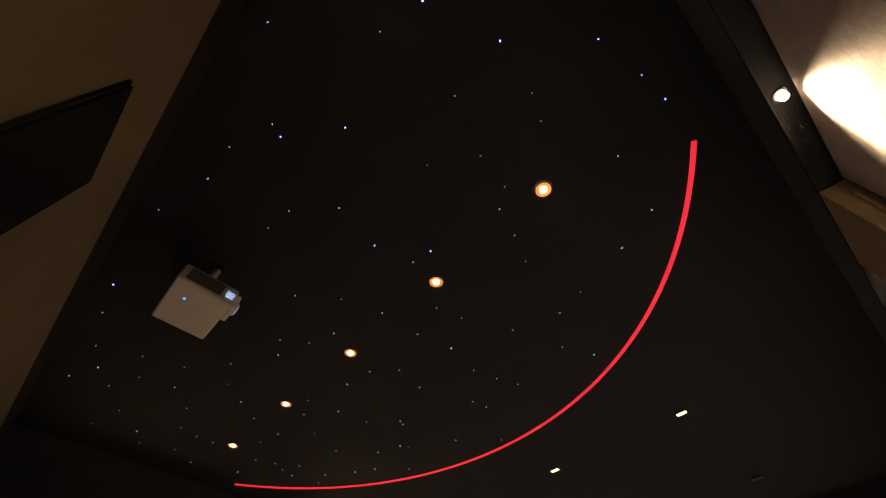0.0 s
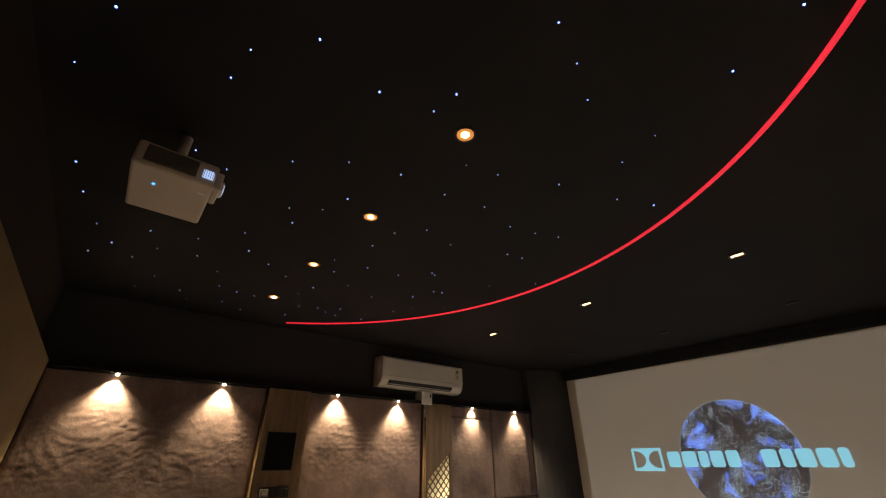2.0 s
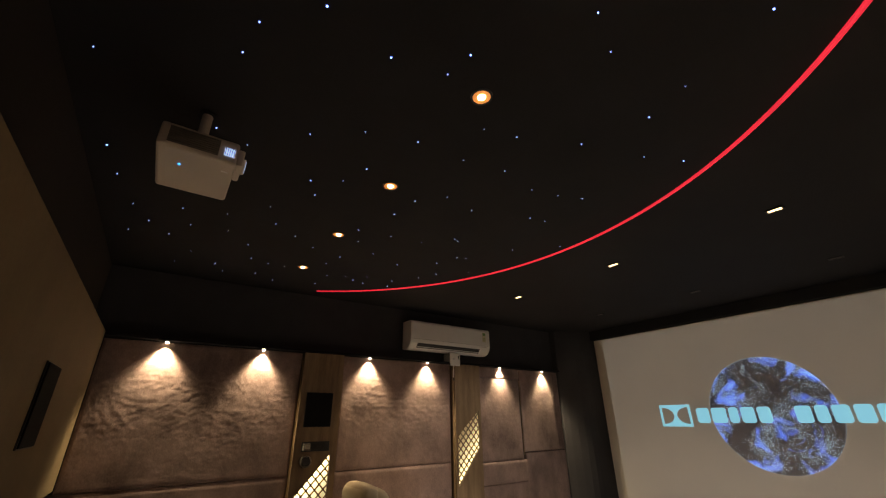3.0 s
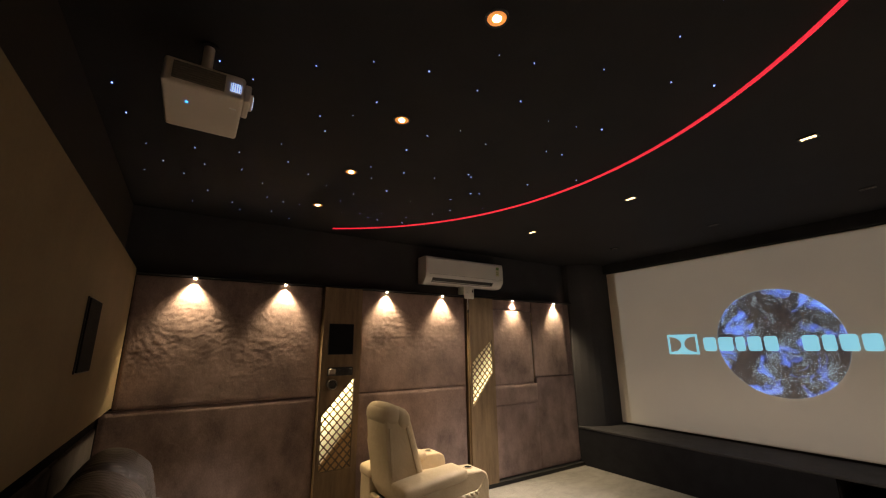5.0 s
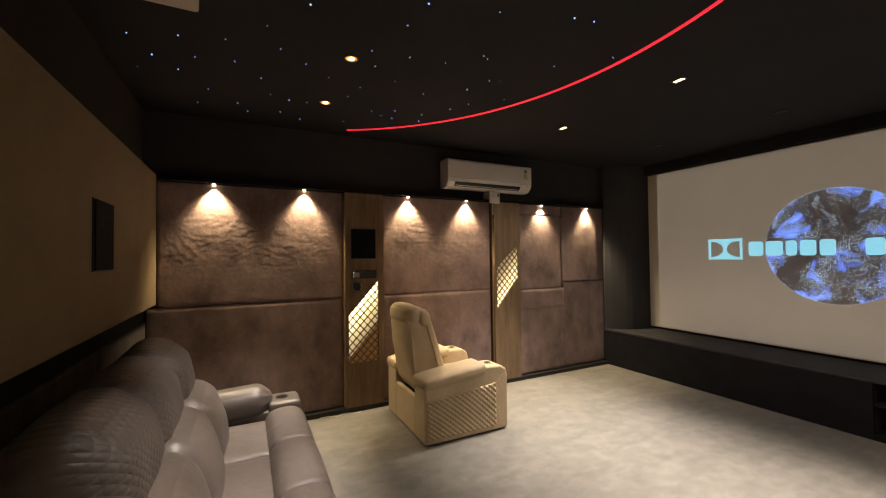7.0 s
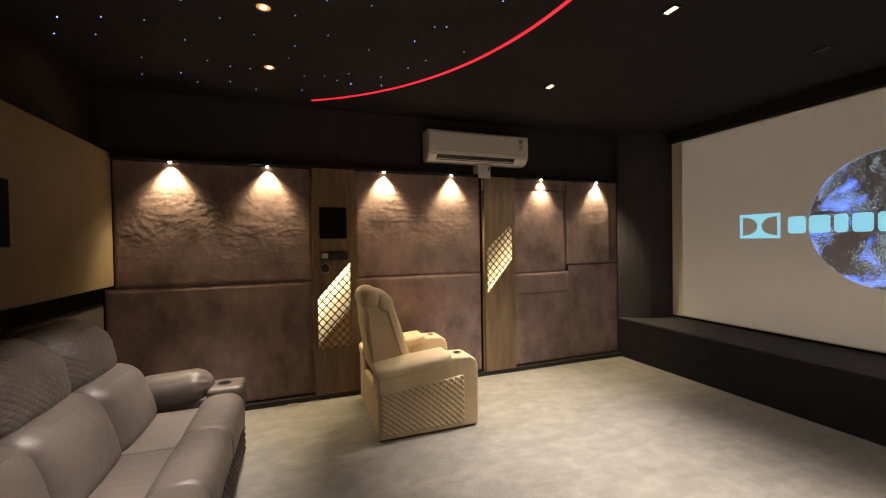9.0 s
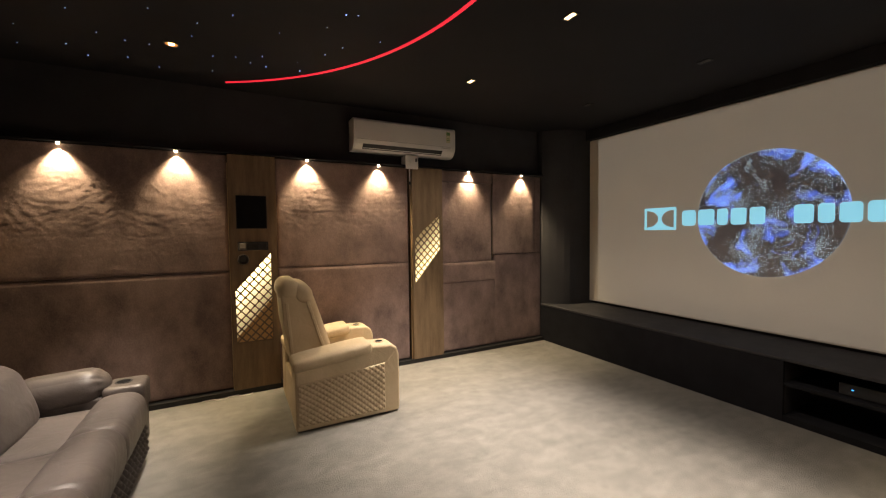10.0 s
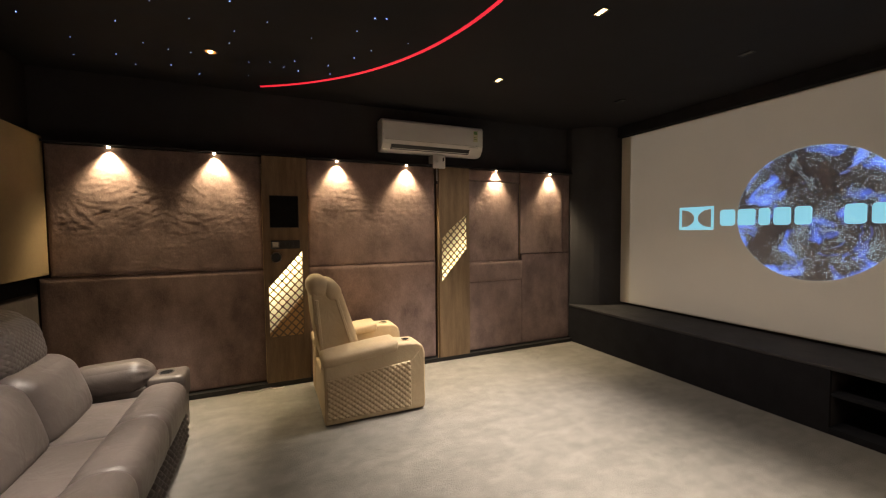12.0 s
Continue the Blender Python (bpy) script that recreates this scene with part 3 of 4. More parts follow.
def rect_spot(x, y, lit):
    t = thing("spot_fixture", (x, y, H), "slim rectangular recessed ceiling spot with a row of warm diodes" if lit else "slim rectangular recessed ceiling spot, switched off", "ceiling light", "rows of rectangular spots")
    bm = bmesh.new()
    for a, b, c, d in ((-0.050, 0.050, -0.032, -0.022), (-0.050, 0.050, 0.022, 0.032), (-0.050, -0.042, -0.022, 0.022), (0.042, 0.050, -0.022, 0.022)):
        box(x + c, x + d, y + a, y + b, H - 0.008, H - 0.0005, bm=bm)
    part("frame", bm, M_DARK, t)
    for k in range(8):
        xk, yk = x - 0.0105 + 0.021 * (k // 4), y - 0.030 + 0.020 * (k % 4)
        part("diode", cylinder((xk, yk, H - 0.004), 0.0078, 0.0078, 0.005, n=12), M_CHIP if lit else M_VENT, t)
    if lit:
        lamp("spot_lamp", t, (x, y, H - 0.02), (x - 0.27, y, 0), P_SPOT, 65, 1.0, 0.04)
        lamp("spot_spill", t, (x, y, H - 0.021), (x + 0.2, y, 0), P_SPOT * 0.072, 126, 0.6, 0.04)
    return t


for y in (3.51, 2.30, 1.083):
    rect_spot(2.105, y, True)
for y in (3.516, 2.30, 1.12):
    rect_spot(3.62, y, False)

LY = 4.592
wl = thing("wall_lamp", (-1.073, LY, 2.282), "tiny warm spotlight under the black ledge, washing suede below", "wall lamp", "wall washers under the ledge")
part("housing", ring((-1.073, LY, 2.276), 0.015, 0.021, 0.006, 18), M_DARK, wl)
part("lens", cylinder((-1.073, LY, 2.271), 0.011, 0.0145, 0.020, n=16), M_BULBW, wl, "glowing warm lens")
lamp("wall_lamp_light", wl, (-1.073, LY, 2.257), (-1.073, LY + 0.027, 1.9), P_WALL, 82, 0.65, 0.008).data.color = AMBER
lamp("wall_lamp_spill", wl, (-1.073, LY - 0.002, 2.256), (-1.073, LY + 0.03, 1.5), P_WALL * 0.28, 104, 0.7, 0.008).data.color = AMBER
LX = (-1.073, -0.293, 0.815, 1.572, 2.737, 3.567)
for x in LX[1:]:
    copy_thing(wl, pose(x, LY, 2.282))
for x in LX:
    copy_thing(wl, Matrix.Translation((x, 2 * MID - LY, 2.282)) @ Matrix.Rotation(math.pi, 4, "Z"))

# curved light strip, a circle's arc from long wall to long wall
strip = thing("led_strip", (1.46, MID, H), "curved red glowing light strip recessed in the black ceiling", "light strip")
CX, CY, CR = -1.10, 2.245, 2.562
A1 = math.asin((4.50 - CY) / CR)
for a0, a1 in ((-A1, -0.0165), (-0.0125, A1)):
    bm = bmesh.new()
    n = 60
    rows = []
    for i in range(n + 1):
        a = a0 + (a1 - a0) * i / n
        rows.append([bm.verts.new((CX + (CR + dr) * math.cos(a), CY + (CR + dr) * math.sin(a), H + dz)) for dr, dz in
                     ((-0.012, -0.001), (-0.012, -0.006), (-0.006, -0.009), (0.006, -0.009), (0.012, -0.006), (0.012, -0.001))])
    for i in range(n):
        for k in range(5):
            bm.faces.new((rows[i][k], rows[i + 1][k], rows[i + 1][k + 1], rows[i][k + 1]))
    bm.faces.new(rows[0])
    bm.faces.new(rows[n][::-1])
    part("diffuser_segment", bm, M_STRIP, strip)

# fibre stars inside the arc
rng = random.Random(7)
bm = bmesh.new()
for i in range(11):
    for j in range(16):
        x, y = -1.56 + 0.27 * (i + rng.uniform(0.05, 0.95)), -0.1 + 0.287 * (j + rng.uniform(0.05, 0.95))
        if (x - CX) ** 2 + (y - CY) ** 2 > (CR - 0.08) ** 2 or rng.random() < 0.22:
            continue
        r = rng.choice((0.0022, 0.0030, 0.0038))
        cylinder((x, y, H - 0.002), r, r, 0.004, n=6, bm=bm)
tagged(part("star_points", bm, M_STAR), "many tiny bluish fibre stars scattered over the black ceiling", "star ceiling", kind="stuff")

# ---------- projector ----------
proj = thing("projector", (-1.12, 2.16, H), "off-white projector hung from the black ceiling on a short pole", "projector")
part("shell", box(-1.255, -0.985, 1.99, 2.33, 2.585, 2.692, 0.012, seg=3), M_PROJ, proj)
part("vent_grille", box(-1.225, -1.055, 1.9865, 1.9895, 2.605, 2.676), M_VENT, proj, "dark ventilation grille")
for k in range(7):
    z = 2.608 + k * 0.0095
    part("grille_slat", box(-1.224, -1.056, 1.983, 1.9862, z, z + 0.0028), M_VENT, proj)
part("glowing_vent", box(-1.035, -0.998, 1.9855, 1.9895, 2.617, 2.652), M_LENS, proj, "slotted vent with bluish light inside")
for k in range(5):
    x = -1.033 + k * 0.0078
    part("vent_bar", box(x, x + 0.0022, 1.982, 1.9853, 2.617, 2.652), M_VENT, proj)
part("lens_barrel", cylinder((-0.958, 2.06, 2.63), 0.034, 0.032, 0.014, "x"), M_PROJ, proj, smooth=False)
part("lens_glass", cylinder((-0.950, 2.06, 2.63), 0.026, 0.026, 0.003, "x"), M_LENS, proj, "bright projector lens")
part("lens_housing", box(-0.986, -0.962, 1.995, 2.13, 2.592, 2.668, 0.006), M_PROJ, proj)
part("status_light", cylinder((-1.175, 2.10, 2.5835), 0.005, 0.005, 0.004, n=10), M_BLUE, proj, "small blue status light")
part("badge", box(-1.03, -1.005, 2.06, 2.066, 2.5825, 2.586), M_WHITE, proj)
part("pole", cylinder((-1.13, 2.17, 2.79), 0.021, 0.021, 0.234), M_PROJ, proj, smooth=False)
part("mount_plate", box(-1.19, -1.07, 2.11, 2.23, 2.692, 2.702, 0.003), M_PROJ, proj)
part("ceiling_plate", cylinder((-1.13, 2.17, 2.904), 0.035, 0.035, 0.01), M_CEIL, proj)

lamp("projector_beam", proj, (-0.935, 2.06, 2.63), (4.57, 2.24, 1.66), P_BEAM, 42, 0.25, 0.012).data.color = (0.95, 0.93, 1.0)

# ---------- air conditioner ----------
ac = thing("air_conditioner", (1.86, YN, 2.41), "white split air conditioner mounted high on the black wall", "air conditioner")
AX0, AX1 = 1.275, 2.492
prof = [(4.697, 2.415), (4.60, 2.408), (4.545, 2.425), (4.50, 2.475), (4.488, 2.52), (4.488, 2.715), (4.50, 2.738), (4.53, 2.747), (4.697, 2.747)]
part("body", prism([(y, z) for y, z in prof], "x", AX0 + 0.018, AX1 - 0.018, bevel=0.004), M_WHITE, ac)
for a, b in ((AX0, AX0 + 0.0175), (AX1 - 0.0175, AX1)):
    part("end_cap", prism([(y, z) for y, z in prof], "x", a, b, bevel=0.006), M_WHITE, ac)
part("outlet_slot", prism([(4.4965, 2.4765), (4.5395, 2.4287), (4.5425, 2.4312), (4.4995, 2.479)], "x", AX0 + 0.10, AX1 - 0.17), M_DARK, ac, "dark air outlet")
part("louvre", prism([(4.526, 2.4405), (4.530, 2.4360), (4.533, 2.4385), (4.529, 2.443)], "x", AX0 + 0.11, AX1 - 0.18), M_WHITE, ac)
part("front_seam", box(AX0 + 0.03, AX1 - 0.03, 4.4868, 4.4878, 2.523, 2.525), M_VENT, ac)
part("energy_label", box(AX1 - 0.125, AX1 - 0.070, 4.4862, 4.4878, 2.575, 2.70), M_LABEL, ac, "yellow-green energy label")
part("label_bar", box(AX1 - 0.12, AX1 - 0.075, 4.4852, 4.486, 2.66, 2.695), M_LABEL2, ac)
part("label_bar", box(AX1 - 0.118, AX1 - 0.080, 4.4852, 4.486, 2.60, 2.607), M_LABEL2, ac)
part("label_bar", box(AX1 - 0.118, AX1 - 0.085, 4.4852, 4.486, 2.62, 2.627), M_LABEL2, ac)
part("display_strip", box(AX1 - 0.19, AX1 - 0.06, 4.4868, 4.4878, 2.505, 2.511), M_STEEL, ac)
outlet = thing("socket_box", (1.97, YN, 2.35), "white switch box with a hanging lead below the air conditioner", "socket")
part("box", box(1.882, 2.024, 4.556, YN - 0.002, 2.303, 2.404, 0.004), M_WHITE, outlet)
part("cover_plate", box(1.876, 2.030, 4.545, 4.5555, 2.252, 2.406, 0.004), M_WHITE, outlet)
part("switch", box(1.995, 2.012, 4.539, 4.5445, 2.335, 2.375, 0.002), M_DARK, outlet)
part("plug", cylinder((1.935, 4.530, 2.335), 0.016, 0.018, 0.028, "y", 14), M_WHITE, outlet)
part("lead", cylinder((1.918, 4.535, 2.18), 0.004, 0.004, 0.15, n=8), M_WHITE, outlet)
part("lead_end", cylinder((1.918, 4.535, 2.09), 0.010, 0.008, 0.035, n=10), M_DARK, outlet)

# ---------- loudspeakers, controls ----------


def in_wall_speaker(x0, x1, z0, z1, y, axis, label):
    if axis == "y":
        t = thing("wall_speaker", ((x0 + x1) / 2, y, z0), label, "loudspeaker", "wall loudspeakers")
        part("grille", box(x0 + 0.006, x1 - 0.006, y - 0.012, y - 0.002, z0 + 0.006, z1 - 0.006, 0.002), M_CLOTH_SHADE, t)
        part("frame", box(x0, x1, y - 0.006, y - 0.0005, z0, z1), M_DARK, t)
    else:
        t = thing("wall_speaker", (y, (x0 + x1) / 2, z0), label, "loudspeaker", "wall loudspeakers")
        part("grille", box(y + 0.003, y + 0.016, x0 + 0.006, x1 - 0.006, z0 + 0.006, z1 - 0.006, 0.002), M_CLOTH_SHADE, t)
        part("frame", box(y + 0.0005, y + 0.008, x0, x1, z0, z1), M_DARK, t)
    return t


in_wall_speaker(0.160, 0.424, 1.583, 1.897, WN, "y", "square black cloth loudspeaker set in the oak strip")
in_wall_speaker(3.03, 3.34, 1.535, 1.91, -1.505, "x", "black cloth loudspeaker on the beige rear panel")
in_wall_speaker(0.905, 1.22, 1.695, 2.07, -1.505, "x", "black cloth loudspeaker on the beige rear panel")

ctl = thing("control_plate", (0.30, WN, 1.40), "black switch plate with a small device plugged in", "switch plate")
part("plate", box(0.165, 0.430, WN - 0.010, WN - 0.0005, 1.375, 1.458, 0.003), M_DARK, ctl)
for k in range(4):
    x = 0.262 + k * 0.040
    part("switch", box(x, x + 0.032, WN - 0.016, WN - 0.0105, 1.39, 1.443, 0.003), M_DARK, ctl)
part("adapter", box(0.175, 0.238, WN - 0.055, WN - 0.0105, 1.385, 1.445, 0.006), M_VENT, ctl, "grey plug-in adapter with pale face")
part("adapter_face", box(0.183, 0.230, WN - 0.0585, WN - 0.0555, 1.40, 1.438), M_STEEL, ctl)
knob = thing("round_knob", (0.215, WN, 1.30), "round dark dial with a pale rim on the oak strip", "dial")
part("dial", cylinder((0.210, WN - 0.028, 1.295), 0.046, 0.046, 0.055, "y", 28), M_DARK, knob)
bm = ring((0, 0, 0), 0.036, 0.050, 0.012)
bmesh.ops.transform(bm, matrix=Matrix.Translation((0.210, WN - 0.0555, 1.295)) @ Matrix.Rotation(radians(-90), 4, "X"), verts=bm.verts[:])
part("rim", bm, M_STEEL, knob, "pale metal rim")

# equipment in the stage shelf
av = thing("media_receiver", (4.15, 1.36, 0.312), "black media receiver with a tiny blue light on the shelf", "receiver")
part("case", box(4.02, 4.33, 1.17, 1.55, 0.316, 0.40, 0.004), M_DARK, av)
part("front_plate", box(4.012, 4.0195, 1.168, 1.552, 0.318, 0.402, 0.002), M_DARK, av)
part("status_light", box(4.0085, 4.0118, 1.472, 1.486, 0.362, 0.366), M_BLUE, av)
for y in (1.2, 1.52):
    for x in (4.05, 4.30):
        part("foot", cylinder((x, y, 0.314), 0.012, 0.012, 0.005, n=10), M_DARK, av)

# ---------- recliner chair ----------
CH = thing("recliner_chair", (0.94, 3.975, 0), "cream leatherette cinema recliner with quilted sides and cup holders", "armchair")
cy0, cy1, cx0, cx1 = 3.50, 4.45, 0.516, 1.356
AW = 0.235


def arm(y0, y1):
    pts = [(cx0, 0.015), (cx1 - 0.01, 0.015), (cx1, 0.06), (cx1, 0.50), (cx1 - 0.02, 0.56), (cx1 - 0.07, 0.59), (cx1 - 0.22, 0.595), (cx0 + 0.03, 0.505), (cx0, 0.50)]
    a = part("arm", prism(pts, "y", y0, y1, bevel=0.018, seg=3), M_CREAM, CH)
    top = lambda w: Vector((w.x, w.y, w.z + (w.x - cx0) * 0.115))
    part("arm_pad", soft(cx0 - 0.012, cx1 - 0.235, y0 - 0.019, y1 + 0.019, 0.468, 0.562, 0.034, 8, (0, 0.004, 0.012), top), M_CREAM, a, smooth=True)
    my = (y0 + y1) / 2
    bm = ring((1.215, my + 0.01, 0.592), 0.034, 0.046, 0.006)
    part("cup_holder_rim", bm, M_CREAM, a)
    # Flat black disc; the shade of the hollow is in its colour.
    part("cup_holder", cylinder((1.215, my + 0.01, 0.5945), 0.034, 0.034, 0.004, n=24), M_CLOTH_SHADE, a, "black cup holder, a flat disc with the hollow's shade painted in")
    return a


arm_s = arm(cy0, cy0 + AW)
arm_n = arm(cy1 - AW, cy1)


def quilt(y, out):
    """Rows of small stitched pyramids on the arm's outer side."""
    bm = bmesh.new()
    x0, x1 = cx0 + 0.016, cx1 - 0.130

    def at(u, v, d):
        x = x0 + (x1 - x0) * u
        lo, hi = 0.055 - 0.005 * u, 0.375 + 0.07 * u
        return (x, y + out * d, lo + (hi - lo) * v)
    cols, rows_, fine = 14, 8, 8
    nx, nz = cols * fine, rows_ * fine
    bv = {}

    def vert(u, v, d=0.0):
        i, j = round(u * nx), round(v * nz)
        if (i, j) not in bv:
            p, q = math.pi * (i + j) / fine, math.pi * (i - j) / fine
            rise = 0.0 if i in (0, nx) or j in (0, nz) else (abs(math.sin(p)) * abs(math.sin(q))) ** 0.6
            bv[i, j] = bm.verts.new(at(u, v, 0.001 + 0.017 * rise))
        return bv[i, j]
    for j in range(nz):
        for i in range(nx):
            bm.faces.new([vert((i + a) / nx, (j + b) / nz) for a, b in ((0, 0), (1, 0), (1, 1), (0, 1))])
    rim = [vert(i / nx, 0, 0.003) for i in range(nx)] + [vert(1, j / nz, 0.003) for j in range(nz)] + \
          [vert(i / nx, 1, 0.003) for i in range(nx, 0, -1)] + [vert(0, j / nz, 0.003) for j in range(nz, 0, -1)]
    low = [bm.verts.new((v.co.x, y - out * 0.004, v.co.z)) for v in rim]
    for i in range(len(rim)):
        k = (i + 1) % len(rim)
        bm.faces.new((rim[i], low[i], low[k], rim[k]))
    return bm


part("quilted_panel", quilt(cy0, -1), M_CREAM, arm_s, "quilted diamond-stitched side panel", smooth=True)
part("quilted_panel", quilt(cy1, 1), M_CREAM, arm_n, "quilted diamond-stitched side panel", smooth=True)
part("piping", prism([(cx1 - 0.125, 0.44), (cx1 - 0.118, 0.44), (cx1 - 0.02, 0.545), (cx1 - 0.027, 0.548)], "y", cy0 - 0.004, cy0 + 0.002), M_CREAM, arm_s)
part("rear_panel", box(cx0 + 0.004, cx0 + 0.05, cy0 + AW + 0.001, cy1 - AW - 0.001, 0.02, 0.36, 0.012, seg=3), M_CREAM, CH)
part("seat_box", box(cx0 + 0.14, cx1 - 0.06, cy0 + AW + 0.002, cy1 - AW - 0.002, 0.03, 0.30), M_CREAM, CH)
part("seat", soft(0.74, cx1 - 0.005, cy0 + AW + 0.004, cy1 - AW - 0.004, 0.29, 0.47, 0.06, 9, (0.01, 0, 0.025)), M_CREAM, CH, smooth=True)
part("footrest", soft(cx1 - 0.06, cx1 + 0.02, cy0 + AW + 0.006, cy1 - AW - 0.006, 0.06, 0.30, 0.03, 8, (0.015, 0, 0)), M_CREAM, CH, smooth=True)
lean = [(0.600, 0.34), (0.80, 0.40), (0.815, 0.56), (0.735, 0.80), (0.665, 1.00), (0.62, 1.06), (0.49, 1.085), (0.455, 1.05), (0.475, 0.80), (0.53, 0.45)]
back = part("backrest", prism(lean, "y", 3.752, 4.198, bevel=0.022, seg=3), M_CREAM, CH)
tilt = lambda w: Vector((w.x - (w.z - 0.55) * 0.30, w.y, w.z))
part("back_cushion", soft(0.725, 0.850, 3.757, 4.193, 0.46, 1.05, 0.045, 10, (0.015, 0, 0.0), tilt), M_CREAM, back, smooth=True)
part("head_pillow", soft(0.438, 0.615, 3.735, 4.215, 0.980, 1.152, 0.078, 12, (0.004, 0, 0.012)), M_CREAM, back, "padded cover draped over the backrest top", smooth=True)
part("head_roll", soft(0.550, 0.705, 3.730, 4.220, 0.950, 1.125, 0.072, 12, (0.008, 0, 0.012), lambda w: Vector((w.x, w.y, w.z - (w.x - 0.6) * 0.25))), M_CREAM, back, "rolled padded headrest", smooth=True)
for y in (3.749, 4.196):
    part("piping", prism([(0.772, 0.54), (0.800, 0.54), (0.672, 0.975), (0.644, 0.975)], "y", y - 0.008, y + 0.013, bevel=0.006), M_CREAM, back)
    part("piping", prism([(0.522, 0.50), (0.548, 0.50), (0.510, 0.975), (0.484, 0.975)], "y", y - 0.008, y + 0.013, bevel=0.006), M_CREAM, back)
part("gap_cover", box(cx0 + 0.055, 0.62, cy0 + AW + 0.004, cy1 - AW - 0.004, 0.30, 0.33), M_DARK, CH)

# ---------- sofa ----------
SO = thing("sofa", (-0.95, 2.70, 0), "grey leather reclining sofa with embossed headrests and cup holders", "sofa")
sx0, sx1 = -1.47, -0.42
MODS = (3.685, 3.115, 2.545, 1.975)
part("base", box(sx0 + 0.05, sx1 - 0.05, 1.74, 3.93, 0.05, 0.30, 0.02), M_GREY, SO)
part("back_frame", prism([(-1.47, 0.06), (-1.20, 0.06), (-1.20, 0.60), (-1.25, 0.95), (-1.38, 1.0), (-1.44, 0.9)], "y", 1.98, 3.68, bevel=0.03, seg=3), M_GREY, SO)


def roll_segment(x0, x1, y0, y1, z0, z1, crease):
    """One length of the long seat roll: a rounded section along y, drawn in a little at the stitched ends."""
    bm = bmesh.new()
    n, steps = 28, 30
    cx, cz, hx, hz = (x0 + x1) / 2, (z0 + z1) / 2, (x1 - x0) / 2, (z1 - z0) / 2
    rows = []
    for k in range(steps + 1):
        u = (1 - math.cos(math.pi * k / steps)) / 2
        y = y0 + (y1 - y0) * u
        d = min(y - y0, y1 - y)
        f = 1 - crease * math.exp(-(d / 0.016) ** 2) - 0.35 * crease * math.exp(-(d / 0.07) ** 2)
        row = []
        for i in range(n):
            a = 2 * math.pi * i / n
            c, q = math.cos(a), math.sin(a)
            x = cx + f * hx * math.copysign(abs(c) ** 0.72, c)
            z = cz + f * hz * math.copysign(abs(q) ** 0.72, q)
            w = noise.noise(Vector((x * 6, y * 9, z * 6))) * 0.0035 + noise.noise(Vector((x * 14, y * 26, 2))) * 0.0015
            row.append(bm.verts.new((x + c * w, y, z + q * w)))
        rows.append(row)
    for k in range(steps):
        for i in range(n):
            bm.faces.new((rows[k][i], rows[k][(i + 1) % n], rows[k + 1][(i + 1) % n], rows[k + 1][i]))
    bm.faces.new(rows[0])
    bm.faces.new(rows[-1][::-1])
    return bm


def ripple(w):
    """Soft sideways pleats in the headrest leather."""
    n = noise.noise(Vector((w.x * 2, w.y * 5, w.z * 3)))
    a = 0.0018 * (0.6 + n) * math.sin((w.z + 0.25 * (w.x + 1.2)) * 120 + 5 * noise.noise(Vector((0, w.y * 4, w.z * 2))))
    return w + Vector((a * 0.8, 0, a * 0.6))


for k in range(3):
    y1, y0 = MODS[k] - 0.002, MODS[k + 1] + 0.002
    part("seat_cushion", soft(-1.13, -0.655, y0, y1, 0.25, 0.412, 0.035, 14, (0, 0, 0.014), wobble=0.004), M_GREY, SO, smooth=True)
    part("front_roll", roll_segment(-0.70, sx1 + 0.010, y0 - 0.003, y1 + 0.003, 0.19, 0.492, 0.055), M_GREY, SO, smooth=True)
    part("back_pillow", soft(-1.25, -0.925, y0 - 0.022, y1 + 0.022 * (k > 0), 0.37, 0.790, 0.100, 16, (0.035, 0, 0.012), lambda w: Vector((w.x - (w.z - 0.42) * 0.28, w.y, w.z)), wobble=0.005), M_GREY, SO, smooth=True)
    part("headrest", soft(-1.430, -1.122, y0 - 0.045, y1 + 0.045 * (k > 0), 0.70, 1.090, 0.145, 26, (0.03, 0, 0.012), lambda w: ripple(Vector((w.x - (w.z - 0.80) * 0.22, w.y, w.z))), wobble=0.008), M_HEAD, SO, "padded headrest with small diamond quilting", smooth=True)
    # quilted skirt below the roll
    bm = bmesh.new()
    ny, nz = 60, 24
    sheet = []
    for j in range(nz + 1):
        row = []
        for i in range(ny + 1):
            rise = (abs(math.sin(math.pi * i / 6)) * abs(math.sin(math.pi * j / 6))) ** 0.5
            row.append(bm.verts.new((sx1 - 0.024 + 0.034 * rise, y0 + (y1 - y0) * i / ny, 0.055 + 0.192 * j / nz)))
        sheet.append(row)
    for j in range(nz):
        for i in range(ny):
            bm.faces.new((sheet[j][i], sheet[j][i + 1], sheet[j + 1][i + 1], sheet[j + 1][i]))
    bmesh.ops.solidify(bm, geom=bm.faces[:], thickness=0.012)
    part("quilted_skirt", bm, M_GREY, SO, "quilted lower front", smooth=True)


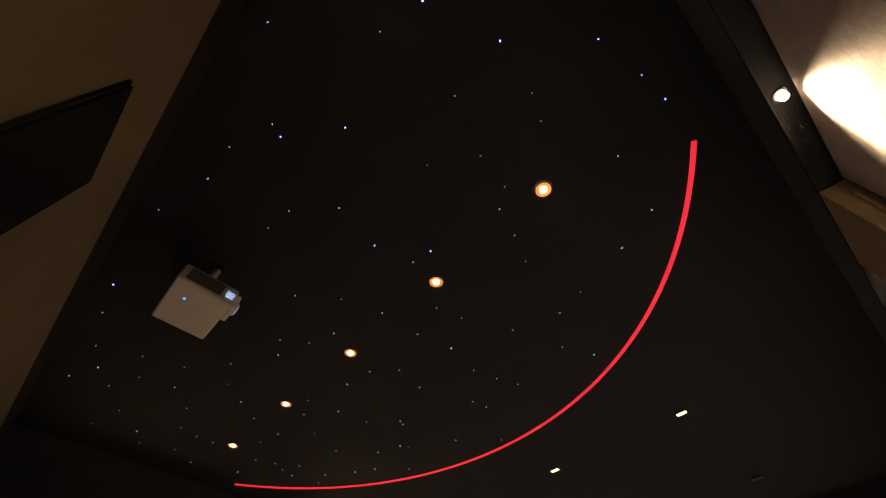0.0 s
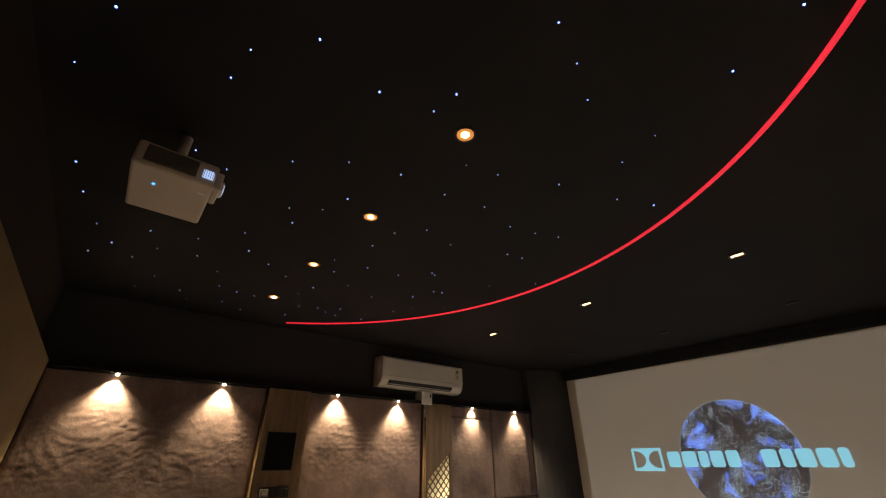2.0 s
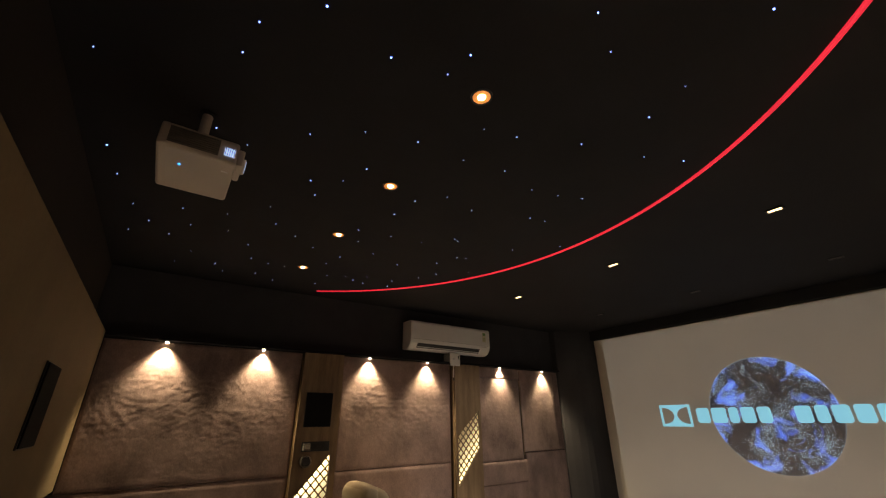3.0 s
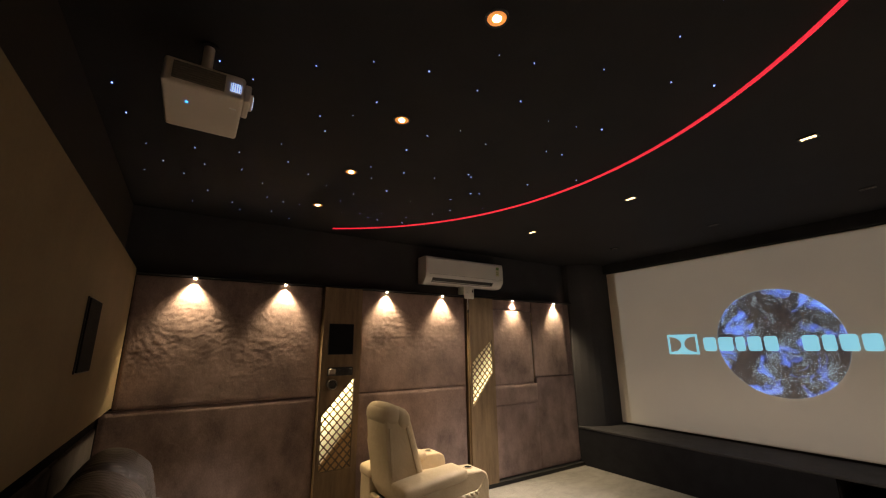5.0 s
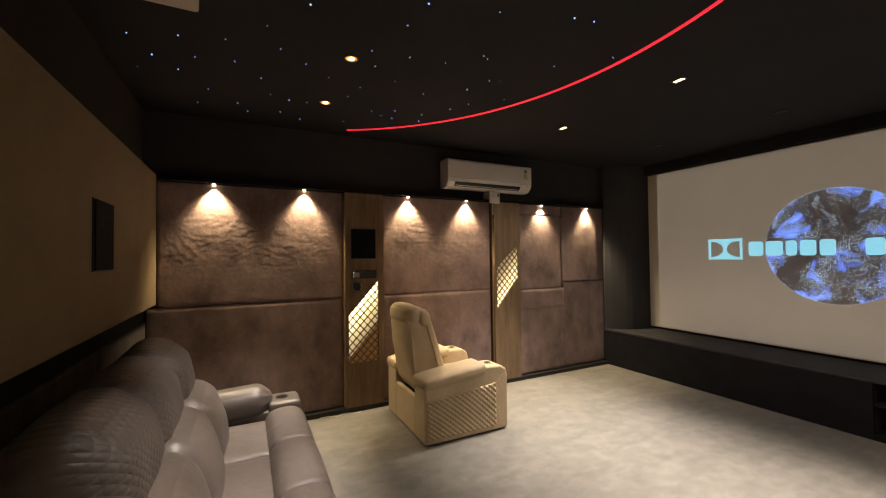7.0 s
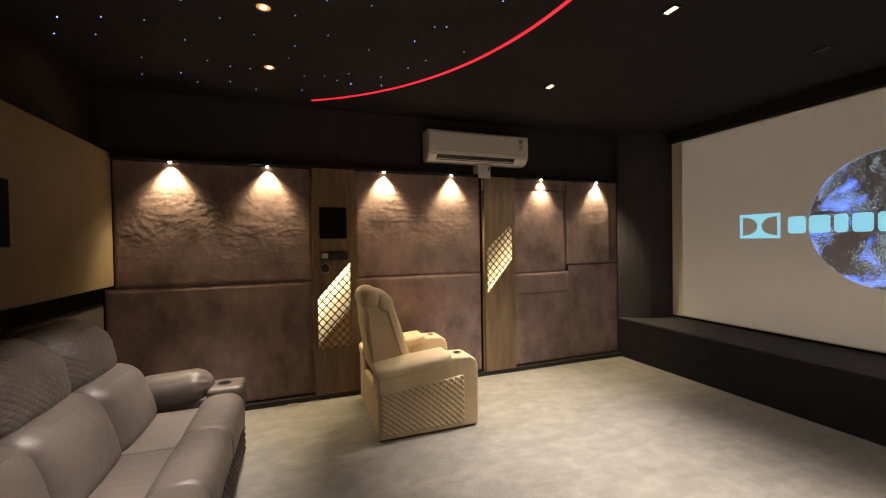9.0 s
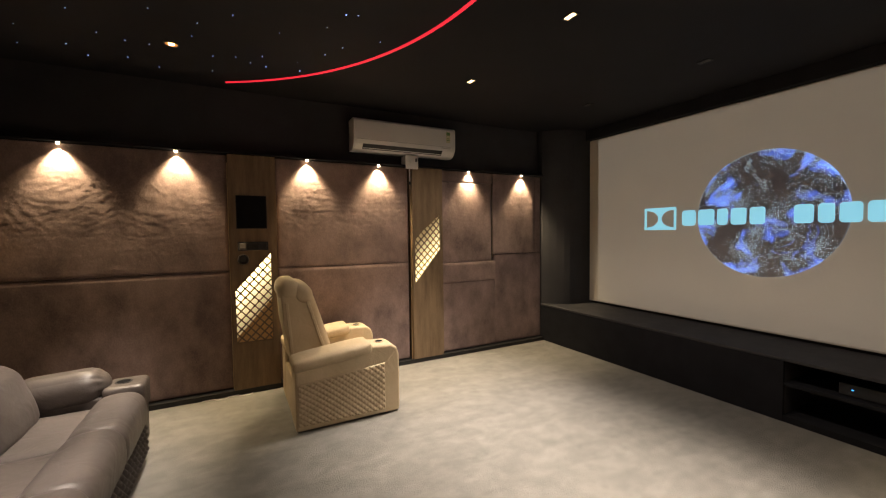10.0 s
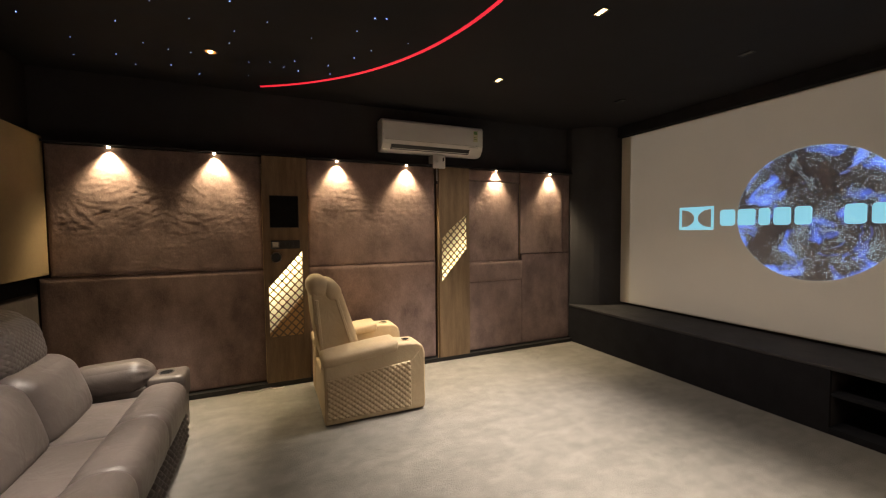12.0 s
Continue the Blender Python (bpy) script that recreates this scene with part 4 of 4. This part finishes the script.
def gather(w, my):
    """The arm pad slopes to the back, and its front end is gathered in small pleats."""
    z = w.z - max(0.0, -0.70 - w.x) * 0.06
    k = max(0.0, min(1.0, (w.x + 0.73) / 0.06))
    a = math.atan2(z - 0.53, w.y - my)
    f = 1 - k * 0.05 * (1 + math.sin(a * 13))
    return Vector((w.x, my + (w.y - my) * f, 0.53 + (z - 0.53) * f))


for y0, y1 in ((3.69, 3.945), (1.715, 1.97)):
    a = part("arm", box(-1.25, sx1 - 0.03, y0 + 0.012, y1 - 0.004, 0.05, 0.46, 0.02, seg=3), M_GREY, SO)
    part("arm_pad", soft(-1.15, -0.645, y0 - 0.014, y1 + 0.006, 0.405, 0.635, 0.112, 20, (0.012, 0.006, 0.010), lambda w, m=(y0 + y1) / 2: gather(w, m), wobble=0.006), M_GREY, a, smooth=True)
    c = part("console", soft(-0.665, sx1 - 0.015, y0, y1, 0.30, 0.515, 0.035, 8), M_GREY, a, smooth=True)
    my = (y0 + y1) / 2
    part("cup_holder_rim", ring((-0.565, my, 0.5125), 0.040, 0.050, 0.005), M_DARK, a)
    # No hollow here: a flat black disc carries its shade as colour.
    part("cup_holder", cylinder((-0.565, my, 0.514), 0.040, 0.040, 0.004, n=24), M_CLOTH_SHADE, a, "black cup holder, a flat disc with the hollow's shade painted in")
for x in (sx0 + 0.12, sx1 - 0.12):
    for y in (1.80, 3.87):
        part("foot", cylinder((x, y, 0.026), 0.025, 0.022, 0.052, n=14), M_DARK, SO)

# loose cable end on the carpet below the panels
cable = thing("loose_cable", (0.0, 4.55, 0), "thin pale cable lying on the carpet under the panels", "cable")
curve = bpy.data.curves.new("cable", "CURVE")
curve.dimensions, curve.bevel_depth, curve.bevel_resolution = "3D", 0.003, 2
sp = curve.splines.new("POLY")
pts = [(-0.16 + 0.018 * k, 4.545 + 0.022 * math.sin(k * 0.55) + 0.01 * math.sin(k * 1.7), 0.004) for k in range(24)]
sp.points.add(len(pts) - 1)
for q, c in zip(sp.points, pts):
    q.co = (c[0], c[1] - 4.55, c[2], 1)
tmp = bpy.data.objects.new("tmp", curve)
me = bpy.data.meshes.new_from_object(tmp)
bpy.data.objects.remove(tmp)
me.materials.clear()
me.materials.append(M_WHITE)
wire = new("wire", me)
wire.parent = cable
